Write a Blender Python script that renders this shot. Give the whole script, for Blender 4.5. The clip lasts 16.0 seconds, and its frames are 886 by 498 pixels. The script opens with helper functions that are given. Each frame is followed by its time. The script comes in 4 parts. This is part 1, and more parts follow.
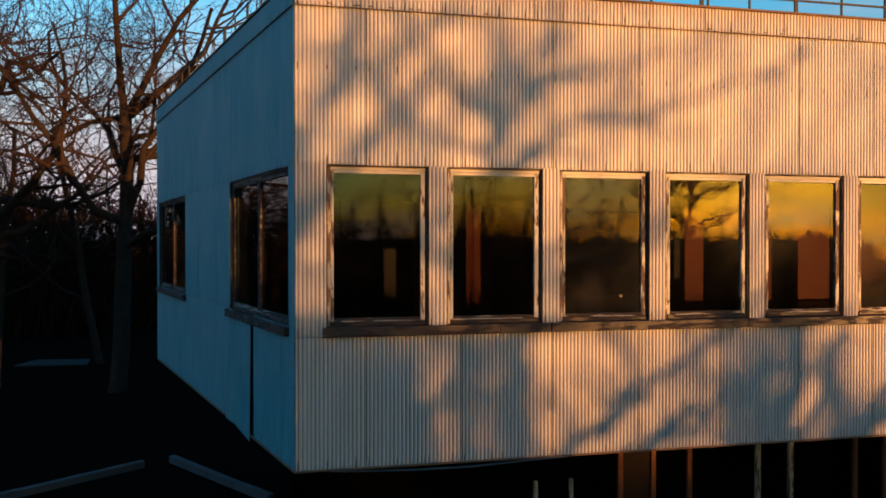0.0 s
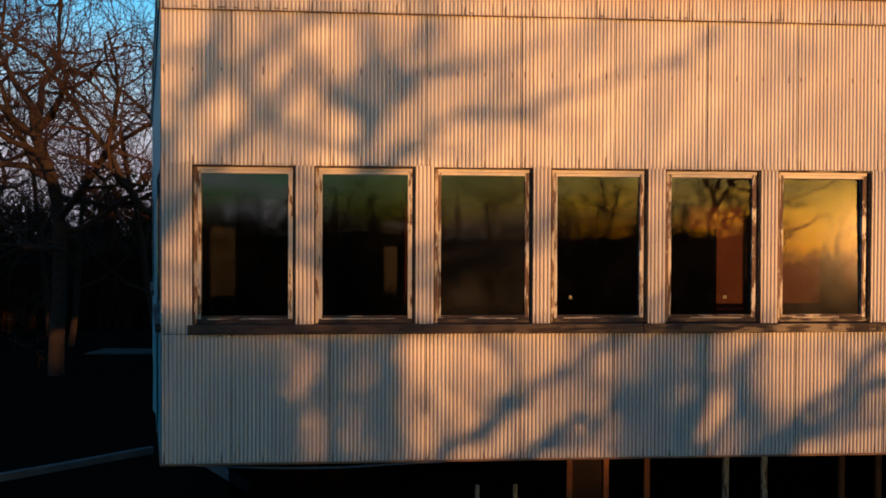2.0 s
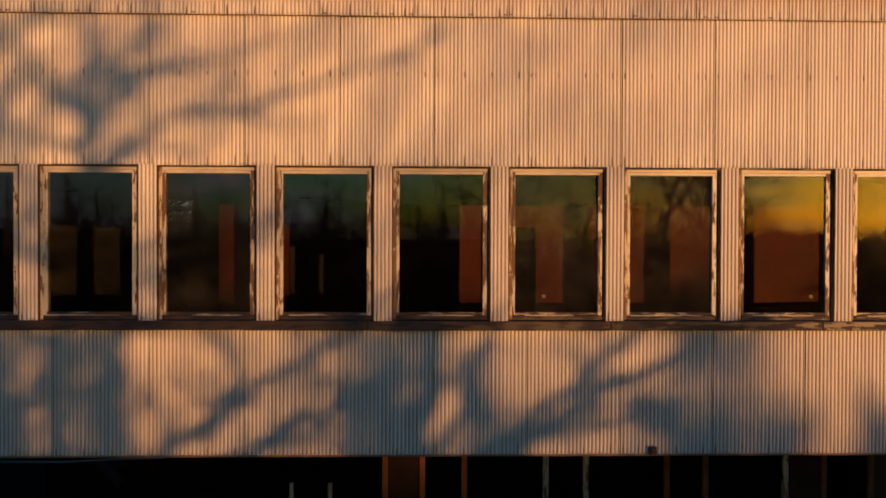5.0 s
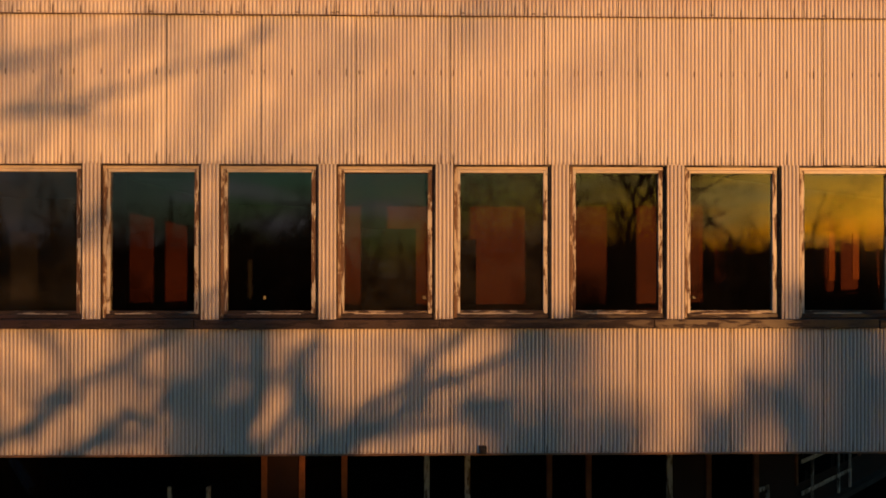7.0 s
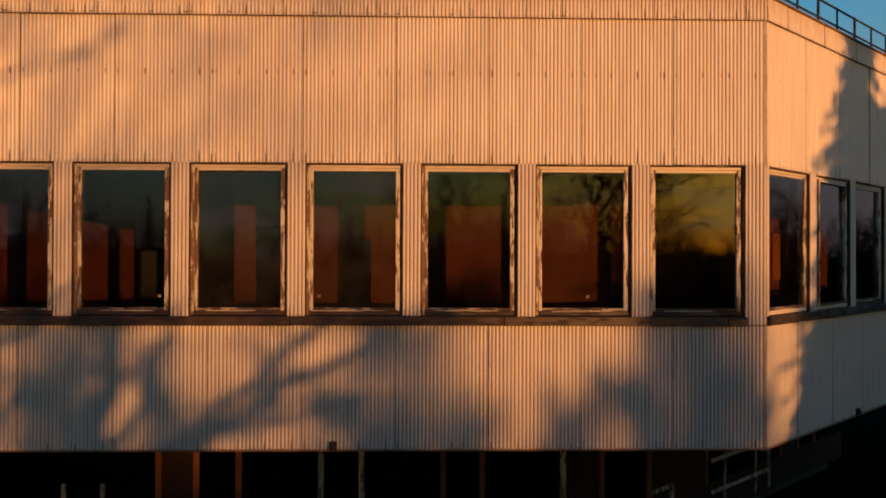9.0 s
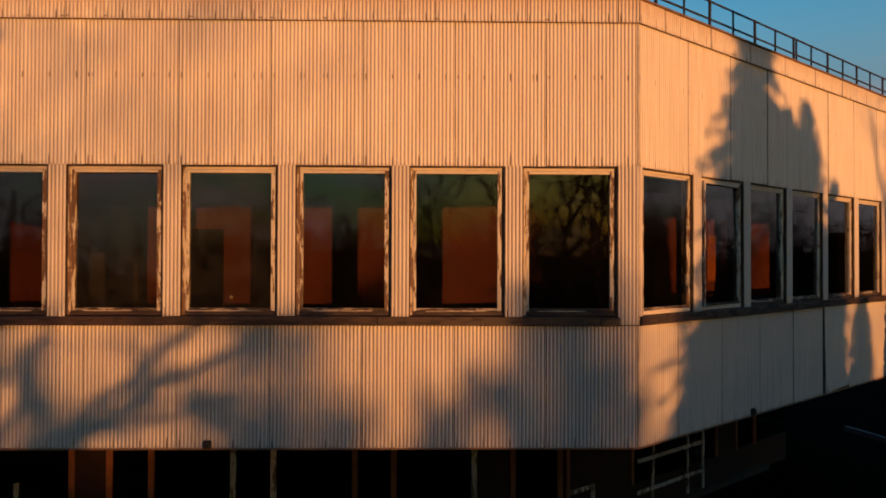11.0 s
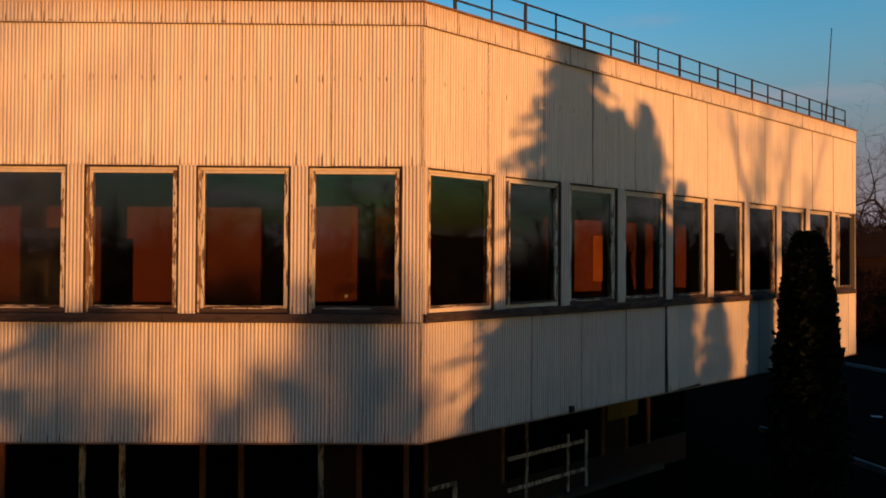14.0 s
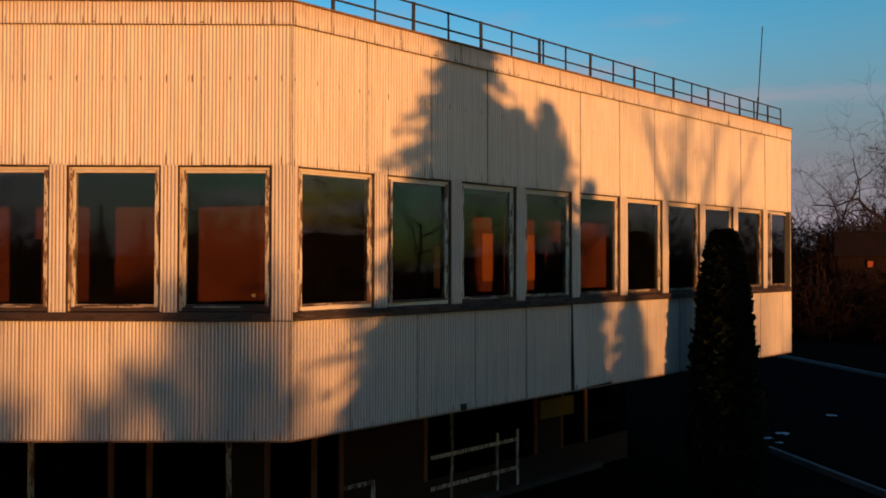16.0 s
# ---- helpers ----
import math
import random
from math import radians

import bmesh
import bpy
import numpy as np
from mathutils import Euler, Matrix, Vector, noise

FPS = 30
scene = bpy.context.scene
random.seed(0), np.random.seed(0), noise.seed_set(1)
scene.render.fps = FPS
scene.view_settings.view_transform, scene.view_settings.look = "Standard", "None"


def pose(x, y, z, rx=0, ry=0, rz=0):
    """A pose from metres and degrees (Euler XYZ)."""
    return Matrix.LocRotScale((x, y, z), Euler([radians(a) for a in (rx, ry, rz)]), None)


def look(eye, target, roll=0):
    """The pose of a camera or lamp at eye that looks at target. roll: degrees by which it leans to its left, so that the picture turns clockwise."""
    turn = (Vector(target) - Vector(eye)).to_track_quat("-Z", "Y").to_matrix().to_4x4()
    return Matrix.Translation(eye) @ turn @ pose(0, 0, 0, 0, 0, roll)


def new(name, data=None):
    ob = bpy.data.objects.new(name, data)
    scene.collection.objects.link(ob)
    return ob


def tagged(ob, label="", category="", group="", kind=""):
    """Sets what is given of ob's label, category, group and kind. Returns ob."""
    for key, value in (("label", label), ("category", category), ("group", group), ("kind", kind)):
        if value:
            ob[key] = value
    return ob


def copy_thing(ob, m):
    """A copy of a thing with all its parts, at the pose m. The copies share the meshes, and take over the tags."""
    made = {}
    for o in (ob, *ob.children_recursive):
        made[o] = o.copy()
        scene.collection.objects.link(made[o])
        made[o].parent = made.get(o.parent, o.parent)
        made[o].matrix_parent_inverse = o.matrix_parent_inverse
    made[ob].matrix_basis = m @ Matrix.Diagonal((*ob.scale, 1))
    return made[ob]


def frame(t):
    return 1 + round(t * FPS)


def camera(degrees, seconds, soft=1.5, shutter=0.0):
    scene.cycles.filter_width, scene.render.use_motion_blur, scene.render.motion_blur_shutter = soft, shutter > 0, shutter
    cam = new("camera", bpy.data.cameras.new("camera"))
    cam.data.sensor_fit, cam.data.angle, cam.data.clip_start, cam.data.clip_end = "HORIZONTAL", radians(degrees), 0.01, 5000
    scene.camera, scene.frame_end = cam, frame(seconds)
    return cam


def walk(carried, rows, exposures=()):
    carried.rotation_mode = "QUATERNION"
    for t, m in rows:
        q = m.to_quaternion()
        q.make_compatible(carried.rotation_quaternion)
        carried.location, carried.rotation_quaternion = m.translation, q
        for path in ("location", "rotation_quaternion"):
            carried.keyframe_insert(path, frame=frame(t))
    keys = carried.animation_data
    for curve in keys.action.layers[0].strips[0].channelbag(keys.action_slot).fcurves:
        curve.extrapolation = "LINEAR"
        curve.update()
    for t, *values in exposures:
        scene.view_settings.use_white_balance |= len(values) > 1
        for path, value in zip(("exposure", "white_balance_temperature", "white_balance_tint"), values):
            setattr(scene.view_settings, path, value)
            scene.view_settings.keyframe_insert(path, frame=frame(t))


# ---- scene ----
cam = camera(63.4, 16.0, soft=1.8)
PATH = [
    (0, (0.129, -8.855, 6.035), (0.533, -6.896, 6.02), 0.0),
    (0.5, (0.845, -8.942, 6.049), (1.162, -6.967, 6.031), 0.1),
    (1, (1.56, -8.979, 6.077), (1.796, -6.993, 6.052), 0.2),
    (1.5, (2.262, -9.039, 6.142), (2.433, -7.047, 6.103), 0.3),
    (2, (3.035, -9.092, 6.071), (3.163, -7.096, 6.047), 0.2),
    (2.5, (3.72, -9.139, 6.017), (3.813, -7.141, 6.003), 0.2),
    (3, (4.433, -9.188, 5.995), (4.483, -7.189, 5.984), 0.2),
    (3.5, (5.094, -9.215, 5.999), (5.136, -7.215, 5.987), 0.2),
    (4, (5.746, -9.24, 6.012), (5.79, -7.241, 5.997), 0.1),
    (4.5, (6.322, -9.262, 6.02), (6.368, -7.263, 6.002), 0.2),
    (5, (6.938, -9.261, 6.024), (6.985, -7.261, 6.005), 0.2),
    (5.2, (7.189, -9.254, 6.02), (7.232, -7.255, 5.999), 0.0),
    (7.3, (9.481, -9.26, 5.853), (9.517, -7.26, 5.865), 0.1),
    (7.5, (9.668, -9.277, 5.845), (9.705, -7.278, 5.858), 0.2),
    (8, (10.149, -9.301, 5.832), (10.193, -7.301, 5.847), 0.2),
    (8.5, (10.623, -9.334, 5.828), (10.664, -7.335, 5.843), 0.2),
    (9, (11.089, -9.371, 5.821), (11.132, -7.371, 5.835), 0.2),
    (9.2, (11.269, -9.388, 5.819), (11.311, -7.388, 5.832), 0.0),
    (11.5, (13.231, -9.519, 5.793), (13.263, -7.519, 5.816), 0.2),
    (12, (13.689, -9.543, 5.788), (13.721, -7.544, 5.811), 0.2),
    (12.5, (14.14, -9.577, 5.777), (14.171, -7.577, 5.802), 0.2),
    (13, (14.654, -9.634, 5.787), (14.682, -7.635, 5.809), 0.2),
    (13.5, (15.163, -9.674, 5.761), (15.188, -7.674, 5.788), 0.2),
    (14, (15.702, -9.7, 5.771), (15.727, -7.7, 5.796), 0.3),
    (14.5, (16.192, -9.738, 5.776), (16.215, -7.738, 5.8), 0.2),
    (15, (16.681, -9.755, 5.771), (16.703, -7.755, 5.795), 0.2),
    (15.5, (17.096, -9.754, 5.756), (17.116, -7.754, 5.782), 0.1),
    (16, (17.508, -9.752, 5.735), (17.525, -7.753, 5.763), 0.1),
]
walk(cam, [(t, look(eye, target, roll)) for t, eye, target, roll in PATH],
     exposures=[(0.0, 0.62, 6850, 12), (3.0, 0.26, 6200, 11), (7.5, -0.13, 7150, 16), (9.0, -0.16, 7500, 23), (12.5, -0.06, 7600, 24), (16.0, 0.05, 7150, 18)])

# ---- sky, sun ----
SUN_AZ, SUN_EL = 35.5, 2.4           # degrees from the facade's normal towards +x; above the horizon
SUN_DIR = Vector((math.sin(radians(SUN_AZ)) * math.cos(radians(SUN_EL)),
                  -math.cos(radians(SUN_AZ)) * math.cos(radians(SUN_EL)), math.sin(radians(SUN_EL))))
sun_data = bpy.data.lights.new("sun", "SUN")
sun_data.energy, sun_data.angle, sun_data.color = 5.5, radians(0.53), (1.0, 0.450, 0.138)
sun = new("sun", sun_data)
sun.matrix_world = look(SUN_DIR * 200, (0, 0, 0))


def build_world():
    world = bpy.data.worlds.new("evening_sky")
    scene.world = world
    world.use_nodes = True
    nt = world.node_tree
    nt.nodes.clear()
    N, L = nt.nodes.new, nt.links.new
    out, bg = N("ShaderNodeOutputWorld"), N("ShaderNodeBackground")
    sky = N("ShaderNodeTexSky")
    sky.sky_type, sky.sun_disc = "NISHITA", False
    sky.sun_elevation, sky.sun_rotation = radians(SUN_EL), radians(180 - SUN_AZ)
    sky.air_density, sky.dust_density, sky.ozone_density = 1.2, 2.0, 2.5
    coord, sep = N("ShaderNodeTexCoord"), N("ShaderNodeSeparateXYZ")
    L(coord.outputs["Generated"], sep.inputs[0])

    def span(value, lo, hi, a, b):
        node = N("ShaderNodeMapRange")
        node.interpolation_type = "SMOOTHSTEP"
        for key, v in zip(("From Min", "From Max", "To Min", "To Max"), (lo, hi, a, b)):
            node.inputs[key].default_value = v
        L(value, node.inputs["Value"])
        return node.outputs[0]

    def times(a, b):
        node = N("ShaderNodeMath")
        node.operation = "MULTIPLY"
        L(a, node.inputs[0]), L(b, node.inputs[1])
        return node.outputs[0]

    def blend(fac, a, b, kind="MIX"):
        node = N("ShaderNodeMix")
        node.data_type, node.blend_type = "RGBA", kind
        for key, v in (("Factor", fac), ("A", a), ("B", b)):
            if isinstance(v, bpy.types.NodeSocket):
                L(v, node.inputs[key])
            else:
                node.inputs[key].default_value = v if key == "Factor" else (*v, 1)
        return node.outputs["Result"]

    # how near a direction lies to the sun
    dot = N("ShaderNodeVectorMath")
    dot.operation = "DOT_PRODUCT"
    L(coord.outputs["Generated"], dot.inputs[0])
    dot.inputs[1].default_value = SUN_DIR
    near = span(dot.outputs["Value"], 0.70, 0.99, 0.0, 1.0)
    tint = blend(near, blend(span(dot.outputs["Value"], -0.2, 0.5, 0.0, 1.0), SKY_COOL, SKY_MID), SKY_WARM)
    tint = blend(span(sep.outputs["Z"], 0.16, 0.55, 0.0, 1.0), tint, SKY_HIGH)
    clear = blend(1.0, sky.outputs[0], tint, "MULTIPLY")
    # grey-lavender haze low down, away from the sun, and thin cloud banks
    haze = times(span(sep.outputs["Z"], 0.08, 0.38, 0.95, 0.0), span(dot.outputs["Value"], 0.2, 0.8, 1.0, 0.0))
    hazy = blend(haze, clear, blend(span(dot.outputs["Value"], -1.0, -0.4, 1.0, 0.0), SKY_HAZE, SKY_BELT))
    stretch = N("ShaderNodeMapping")
    stretch.inputs["Scale"].default_value = (2.2, 2.2, 11.0)
    L(coord.outputs["Generated"], stretch.inputs[0])
    cloud = N("ShaderNodeTexNoise")
    cloud.inputs["Scale"].default_value, cloud.inputs["Detail"].default_value = 1.9, 6.0
    L(stretch.outputs[0], cloud.inputs["Vector"])
    bank = times(span(cloud.outputs["Fac"], 0.45, 0.70, 0.0, 1.0), span(sep.outputs["Z"], 0.06, 0.5, 0.8, 0.10))
    glow = span(dot.outputs["Value"], 0.86, 1.0, 0.0, 1.0)
    L(blend(bank, hazy, blend(glow, SKY_CLOUD, (10.0, 7.6, 2.5))), bg.inputs["Color"])
    bg.inputs["Strength"].default_value = 0.13
    L(bg.outputs[0], out.inputs[0])


SKY_COOL, SKY_WARM, SKY_HIGH = (0.75, 4.8, 5.9), (1.75, 1.95, 0.75), (0.62, 2.9, 4.1)
SKY_MID = (0.75, 1.9, 2.1)
SKY_HAZE, SKY_BELT, SKY_CLOUD = (1.6, 1.58, 1.95), (3.8, 3.4, 3.95), (2.7, 2.55, 3.1)
build_world()

# ---- materials ----


class Nodes:
    """A small wrapper for node materials."""

    def __init__(self, name):
        self.mat = bpy.data.materials.new(name)
        self.mat.use_nodes = True
        self.t = self.mat.node_tree
        self.t.nodes.clear()
        self.out = self.t.nodes.new("ShaderNodeOutputMaterial")

    def add(self, kind, **values):
        node = self.t.nodes.new("ShaderNode" + kind)
        for key, value in values.items():
            key = key.replace("_", " ")
            if isinstance(value, bpy.types.NodeSocket):
                self.t.links.new(value, node.inputs[key])
            else:
                node.inputs[key].default_value = value
        return node

    def math(self, op, a, b=0.0, c=0.0):
        node = self.t.nodes.new("ShaderNodeMath")
        node.operation = op
        for i, value in enumerate((a, b, c)):
            if isinstance(value, bpy.types.NodeSocket):
                self.t.links.new(value, node.inputs[i])
            else:
                node.inputs[i].default_value = value
        return node.outputs[0]

    def mix(self, fac, a, b, blend="MIX"):
        node = self.t.nodes.new("ShaderNodeMix")
        node.data_type, node.blend_type = "RGBA", blend
        for key, value in (("Factor", fac), ("A", a), ("B", b)):
            if isinstance(value, bpy.types.NodeSocket):
                self.t.links.new(value, node.inputs[key])
            else:
                node.inputs[key].default_value = value if key == "Factor" else (*value[:3], 1)
        return node.outputs["Result"]

    def coords(self, scale=(1, 1, 1), kind="Object"):
        c = self.add("TexCoord")
        m = self.add("Mapping", Vector=c.outputs[kind], Scale=scale)
        return m.outputs[0]

    def noise(self, vector, scale, detail=4.0, rough=0.55):
        return self.add("TexNoise", Vector=vector, Scale=scale, Detail=detail, Roughness=rough).outputs["Fac"]

    def ramp(self, value, lo, hi, to_lo=0.0, to_hi=1.0):
        return self.add("MapRange", Value=value, From_Min=lo, From_Max=hi, To_Min=to_lo, To_Max=to_hi).outputs[0]

    def finish(self, color, rough=0.6, metal=0.0, bump=None, dist=0.01, spec=0.5):
        p = self.add("BsdfPrincipled", Metallic=metal)
        for key, value in (("Base Color", color), ("Roughness", rough), ("Specular IOR Level", spec)):
            if isinstance(value, bpy.types.NodeSocket):
                self.t.links.new(value, p.inputs[key])
            else:
                p.inputs[key].default_value = (*value[:3], 1) if key == "Base Color" else value
        if bump is not None:
            b = self.add("Bump", Height=bump, Strength=0.6, Distance=dist)
            self.t.links.new(b.outputs[0], p.inputs["Normal"])
        self.t.links.new(p.outputs[0], self.out.inputs[0])
        return self.mat


def sheet_material(name, tone, wash=0.0, middle=True, fade=1.0):
    """Painted corrugated steel sheet: faded paint, rust runs from the screws, brown in the grooves."""
    n = Nodes(name)
    v = n.coords()
    rnd = n.add("ObjectInfo").outputs["Random"]
    sep = n.add("SeparateXYZ", Vector=v)
    x, y, z = sep.outputs
    shift = n.add("CombineXYZ", X=n.math("MULTIPLY", rnd, 40.0))
    vr = n.add("VectorMath", Vector=v)
    n.t.links.new(shift.outputs[0], vr.inputs[1])
    vr = vr.outputs[0]
    long = n.add("Mapping", Vector=vr, Scale=(9.0, 9.0, 0.35)).outputs[0]
    streak = n.noise(long, 2.2, 5.0, 0.6)
    blotch = n.noise(vr, 1.3, 3.0)
    fine = n.noise(vr, 60.0, 3.0)
    base = n.mix(n.ramp(streak, 0.32, 0.70), tone, tuple(c * k for c, k in zip(tone, (0.74, 0.71, 0.68))))
    rib = n.add("TexWhiteNoise", Vector=n.add("CombineXYZ", X=n.math("FLOOR", n.math("DIVIDE", x, 0.05)), Y=n.math("MULTIPLY", rnd, 57.0)).outputs[0]).outputs["Value"]
    base = n.mix(n.ramp(rib, 0.0, 1.0, 0.0, 0.22 * fade), base, (0.42, 0.37, 0.33))
    drift = n.noise(n.coords((1, 1, 1), "Object"), 0.55, 2.0)
    base = n.mix(n.ramp(drift, 0.35, 0.65, 0.0, 0.25 * fade), base, (0.70, 0.56, 0.52))
    base = n.mix(n.ramp(blotch, 0.42, 0.75, 0.0, 0.5 * fade), base, (0.54, 0.46, 0.39))
    stain = n.noise(n.add("Mapping", Vector=vr, Scale=(3.0, 3.0, 0.5)).outputs[0], 1.7, 6.0, 0.7)
    base = n.mix(n.ramp(stain, 0.55, 0.78, 0.0, 0.45 * fade), base, (0.38, 0.30, 0.24))
    base = n.mix(n.ramp(rnd, 0.0, 1.0, 0.0, 0.30 * fade), base, (0.58, 0.54, 0.50))
    base = n.mix(n.ramp(fine, 0.62, 0.75, 0.0, 0.35 * fade), base, (0.34, 0.28, 0.22))
    # brown runs below the screws, which sit in every seventh groove, at the foot and halfway up
    cell = n.math("FLOOR", n.math("DIVIDE", x, 0.05))
    pick = n.add("TexWhiteNoise", Vector=n.add("CombineXYZ", X=cell, Y=n.math("MULTIPLY", rnd, 91.0)).outputs[0]).outputs["Value"]
    chosen = n.math("MAXIMUM", n.math("LESS_THAN", n.math("MODULO", n.math("ADD", cell, 0.5), 7.0), 1.0), n.math("LESS_THAN", pick, 0.05))
    length = n.math("ADD", n.math("MULTIPLY", n.math("FRACT", n.math("MULTIPLY", pick, 37.0)), 0.07), 0.05 if middle else 0.045)
    foot = n.math("SUBTRACT", 1.0, n.math("DIVIDE", z, n.math("ADD", length, 0.08 if middle else 0.06)))
    mid = n.math("SUBTRACT", 1.0, n.math("DIVIDE", n.math("ABSOLUTE", n.math("SUBTRACT", z, 1.18)), n.math("MULTIPLY", length, 0.55)))
    where = n.math("MAXIMUM", foot, mid) if middle else foot
    where = n.math("MULTIPLY", chosen, n.ramp(where, 0.0, 0.45))
    fx = n.math("FRACT", n.math("DIVIDE", x, 0.05))
    where = n.math("MULTIPLY", where, n.math("GREATER_THAN", fx, 0.60))
    base = n.mix(n.math("MULTIPLY", where, n.ramp(pick, 0.0, 1.0, 0.45, 1.0)), base, (0.035, 0.018, 0.011))
    # uneven brown in the grooves, stronger where middle is off
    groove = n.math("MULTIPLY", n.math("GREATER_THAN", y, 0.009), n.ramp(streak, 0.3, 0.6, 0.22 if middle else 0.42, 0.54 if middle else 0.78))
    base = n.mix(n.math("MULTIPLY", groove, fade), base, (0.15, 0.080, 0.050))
    lap = n.math("LESS_THAN", x, 0.014)
    base = n.mix(n.math("MULTIPLY", lap, n.ramp(n.noise(vr, 3.0), 0.3, 0.6, 0.6, 1.0)), base, (0.05, 0.038, 0.03))
    edge = n.ramp(z, 0.0, 0.05, 0.55, 0.0)
    edge = n.math("MULTIPLY", edge, n.ramp(n.noise(vr, 14.0), 0.4, 0.65))
    base = n.mix(edge, base, (0.13, 0.075, 0.045))
    if wash:
        spread = n.math("ADD", n.ramp(z, 0.05, 0.30, 0.0, 0.45), n.noise(n.add("Mapping", Vector=vr, Scale=(4.0, 4.0, 1.5)).outputs[0], 2.0, 6.0, 0.7))
        base = n.mix(n.ramp(spread, 0.55, 0.95, 0.0, wash), base, (0.30, 0.14, 0.06))
        dots = n.math("MULTIPLY", n.math("LESS_THAN", pick, 0.08), n.math("LESS_THAN", n.math("ABSOLUTE", n.math("SUBTRACT", z, 0.035)), 0.010))
        base = n.mix(n.math("MULTIPLY", dots, 0.75), base, (0.05, 0.03, 0.02))
    rough = n.ramp(streak, 0.3, 0.8, 0.42, 0.62)
    return n.finish(base, rough, 0.0, n.noise(vr, 25.0, 4.0), 0.002, 0.45)


def peeling_material(name, paint, wood, amount, flat=False):
    """Old paint that flakes off grey-brown wood."""
    n = Nodes(name)
    v = n.coords()
    rnd = n.math("MULTIPLY", n.add("ObjectInfo").outputs["Random"], 30.0)
    vr = n.add("VectorMath", Vector=v)
    n.t.links.new(n.add("CombineXYZ", X=rnd, Y=rnd, Z=rnd).outputs[0], vr.inputs[1])
    vr = vr.outputs[0]
    flake = n.noise(n.add("Mapping", Vector=vr, Scale=(1.1, 6.0, 6.0) if flat else (6.0, 6.0, 1.1)).outputs[0], 2.6, 8.0, 0.72)
    grain = n.noise(n.add("Mapping", Vector=vr, Scale=(2.0, 40.0, 40.0) if flat else (40.0, 40.0, 2.0)).outputs[0], 2.0, 4.0)
    worn = n.math("MULTIPLY", n.math("FRACT", n.math("MULTIPLY", rnd, 3.7)), 0.09)
    gone = n.ramp(n.math("ADD", flake, worn), 1.03 - amount, 1.06 - amount)
    woodc = n.mix(grain, wood, tuple(c * 0.45 for c in wood))
    dirt = n.noise(vr, 9.0, 5.0)
    paintc = n.mix(n.ramp(dirt, 0.4, 0.75, 0.0, 0.5), paint, tuple(c * 0.55 for c in paint))
    return n.finish(n.mix(gone, paintc, woodc), n.ramp(gone, 0, 1, 0.5, 0.85), 0.0,
                    n.math("SUBTRACT", n.math("MULTIPLY", grain, 0.3), gone), 0.003)


def rough_material(name, a, b, scale=3.0, rough=0.85, dist=0.01, fine=40.0, spec=0.3, metal=0.0):
    n = Nodes(name)
    v = n.coords()
    big, small = n.noise(v, scale, 5.0), n.noise(v, fine, 4.0)
    c = n.mix(n.ramp(big, 0.3, 0.7), a, b)
    c = n.mix(n.ramp(small, 0.45, 0.75, 0.0, 0.45), c, tuple(k * 0.55 for k in a))
    return n.finish(c, rough, metal, small, dist, spec)


def glass_material(name, ior, tint, haze, veil_share=1.0):
    """Old window glass: clear, mirroring at a slant, slightly wavy, with a film of dust."""
    n = Nodes(name)
    v = n.coords()
    rnd = n.math("MULTIPLY", n.add("ObjectInfo").outputs["Random"], 50.0)
    vr = n.add("VectorMath", Vector=v)
    n.t.links.new(n.add("CombineXYZ", X=rnd, Y=rnd, Z=rnd).outputs[0], vr.inputs[1])
    wave = n.noise(vr.outputs[0], 0.9, 1.0)
    bump = n.add("Bump", Height=wave, Strength=0.4, Distance=0.004).outputs[0]
    clear = n.add("BsdfTransparent", Color=(*tint, 1))
    gloss = n.add("BsdfGlossy", Color=(0.95, 0.95, 0.93, 1), Roughness=0.036, Normal=bump)
    gloss.distribution = "BECKMANN"
    dust = n.add("BsdfDiffuse", Color=(0.45, 0.42, 0.38, 1))
    film = n.ramp(n.noise(vr.outputs[0], 3.0, 6.0, 0.65), 0.35, 0.8, 0.2 * haze, haze)
    body = n.add("MixShader", Fac=film)
    n.t.links.new(clear.outputs[0], body.inputs[1]), n.t.links.new(dust.outputs[0], body.inputs[2])
    f0 = ((ior - 1) / (ior + 1)) ** 2
    facing = n.add("LayerWeight", Blend=0.5).outputs["Facing"]
    fres = n.math("ADD", f0, n.math("MULTIPLY", n.math("POWER", facing, 5.0), 1 - f0))
    veil = n.add("BsdfGlossy", Color=(0.9, 0.9, 0.88, 1), Roughness=0.16, Normal=bump)
    shine = n.add("MixShader", Fac=n.ramp(film, 0.2 * haze, haze, 0.0012 * veil_share, 0.0024 * veil_share))
    n.t.links.new(gloss.outputs[0], shine.inputs[1]), n.t.links.new(veil.outputs[0], shine.inputs[2])
    top = n.add("MixShader", Fac=fres)
    n.t.links.new(body.outputs[0], top.inputs[1]), n.t.links.new(shine.outputs[0], top.inputs[2])
    n.t.links.new(top.outputs[0], n.out.inputs[0])
    return n.mat


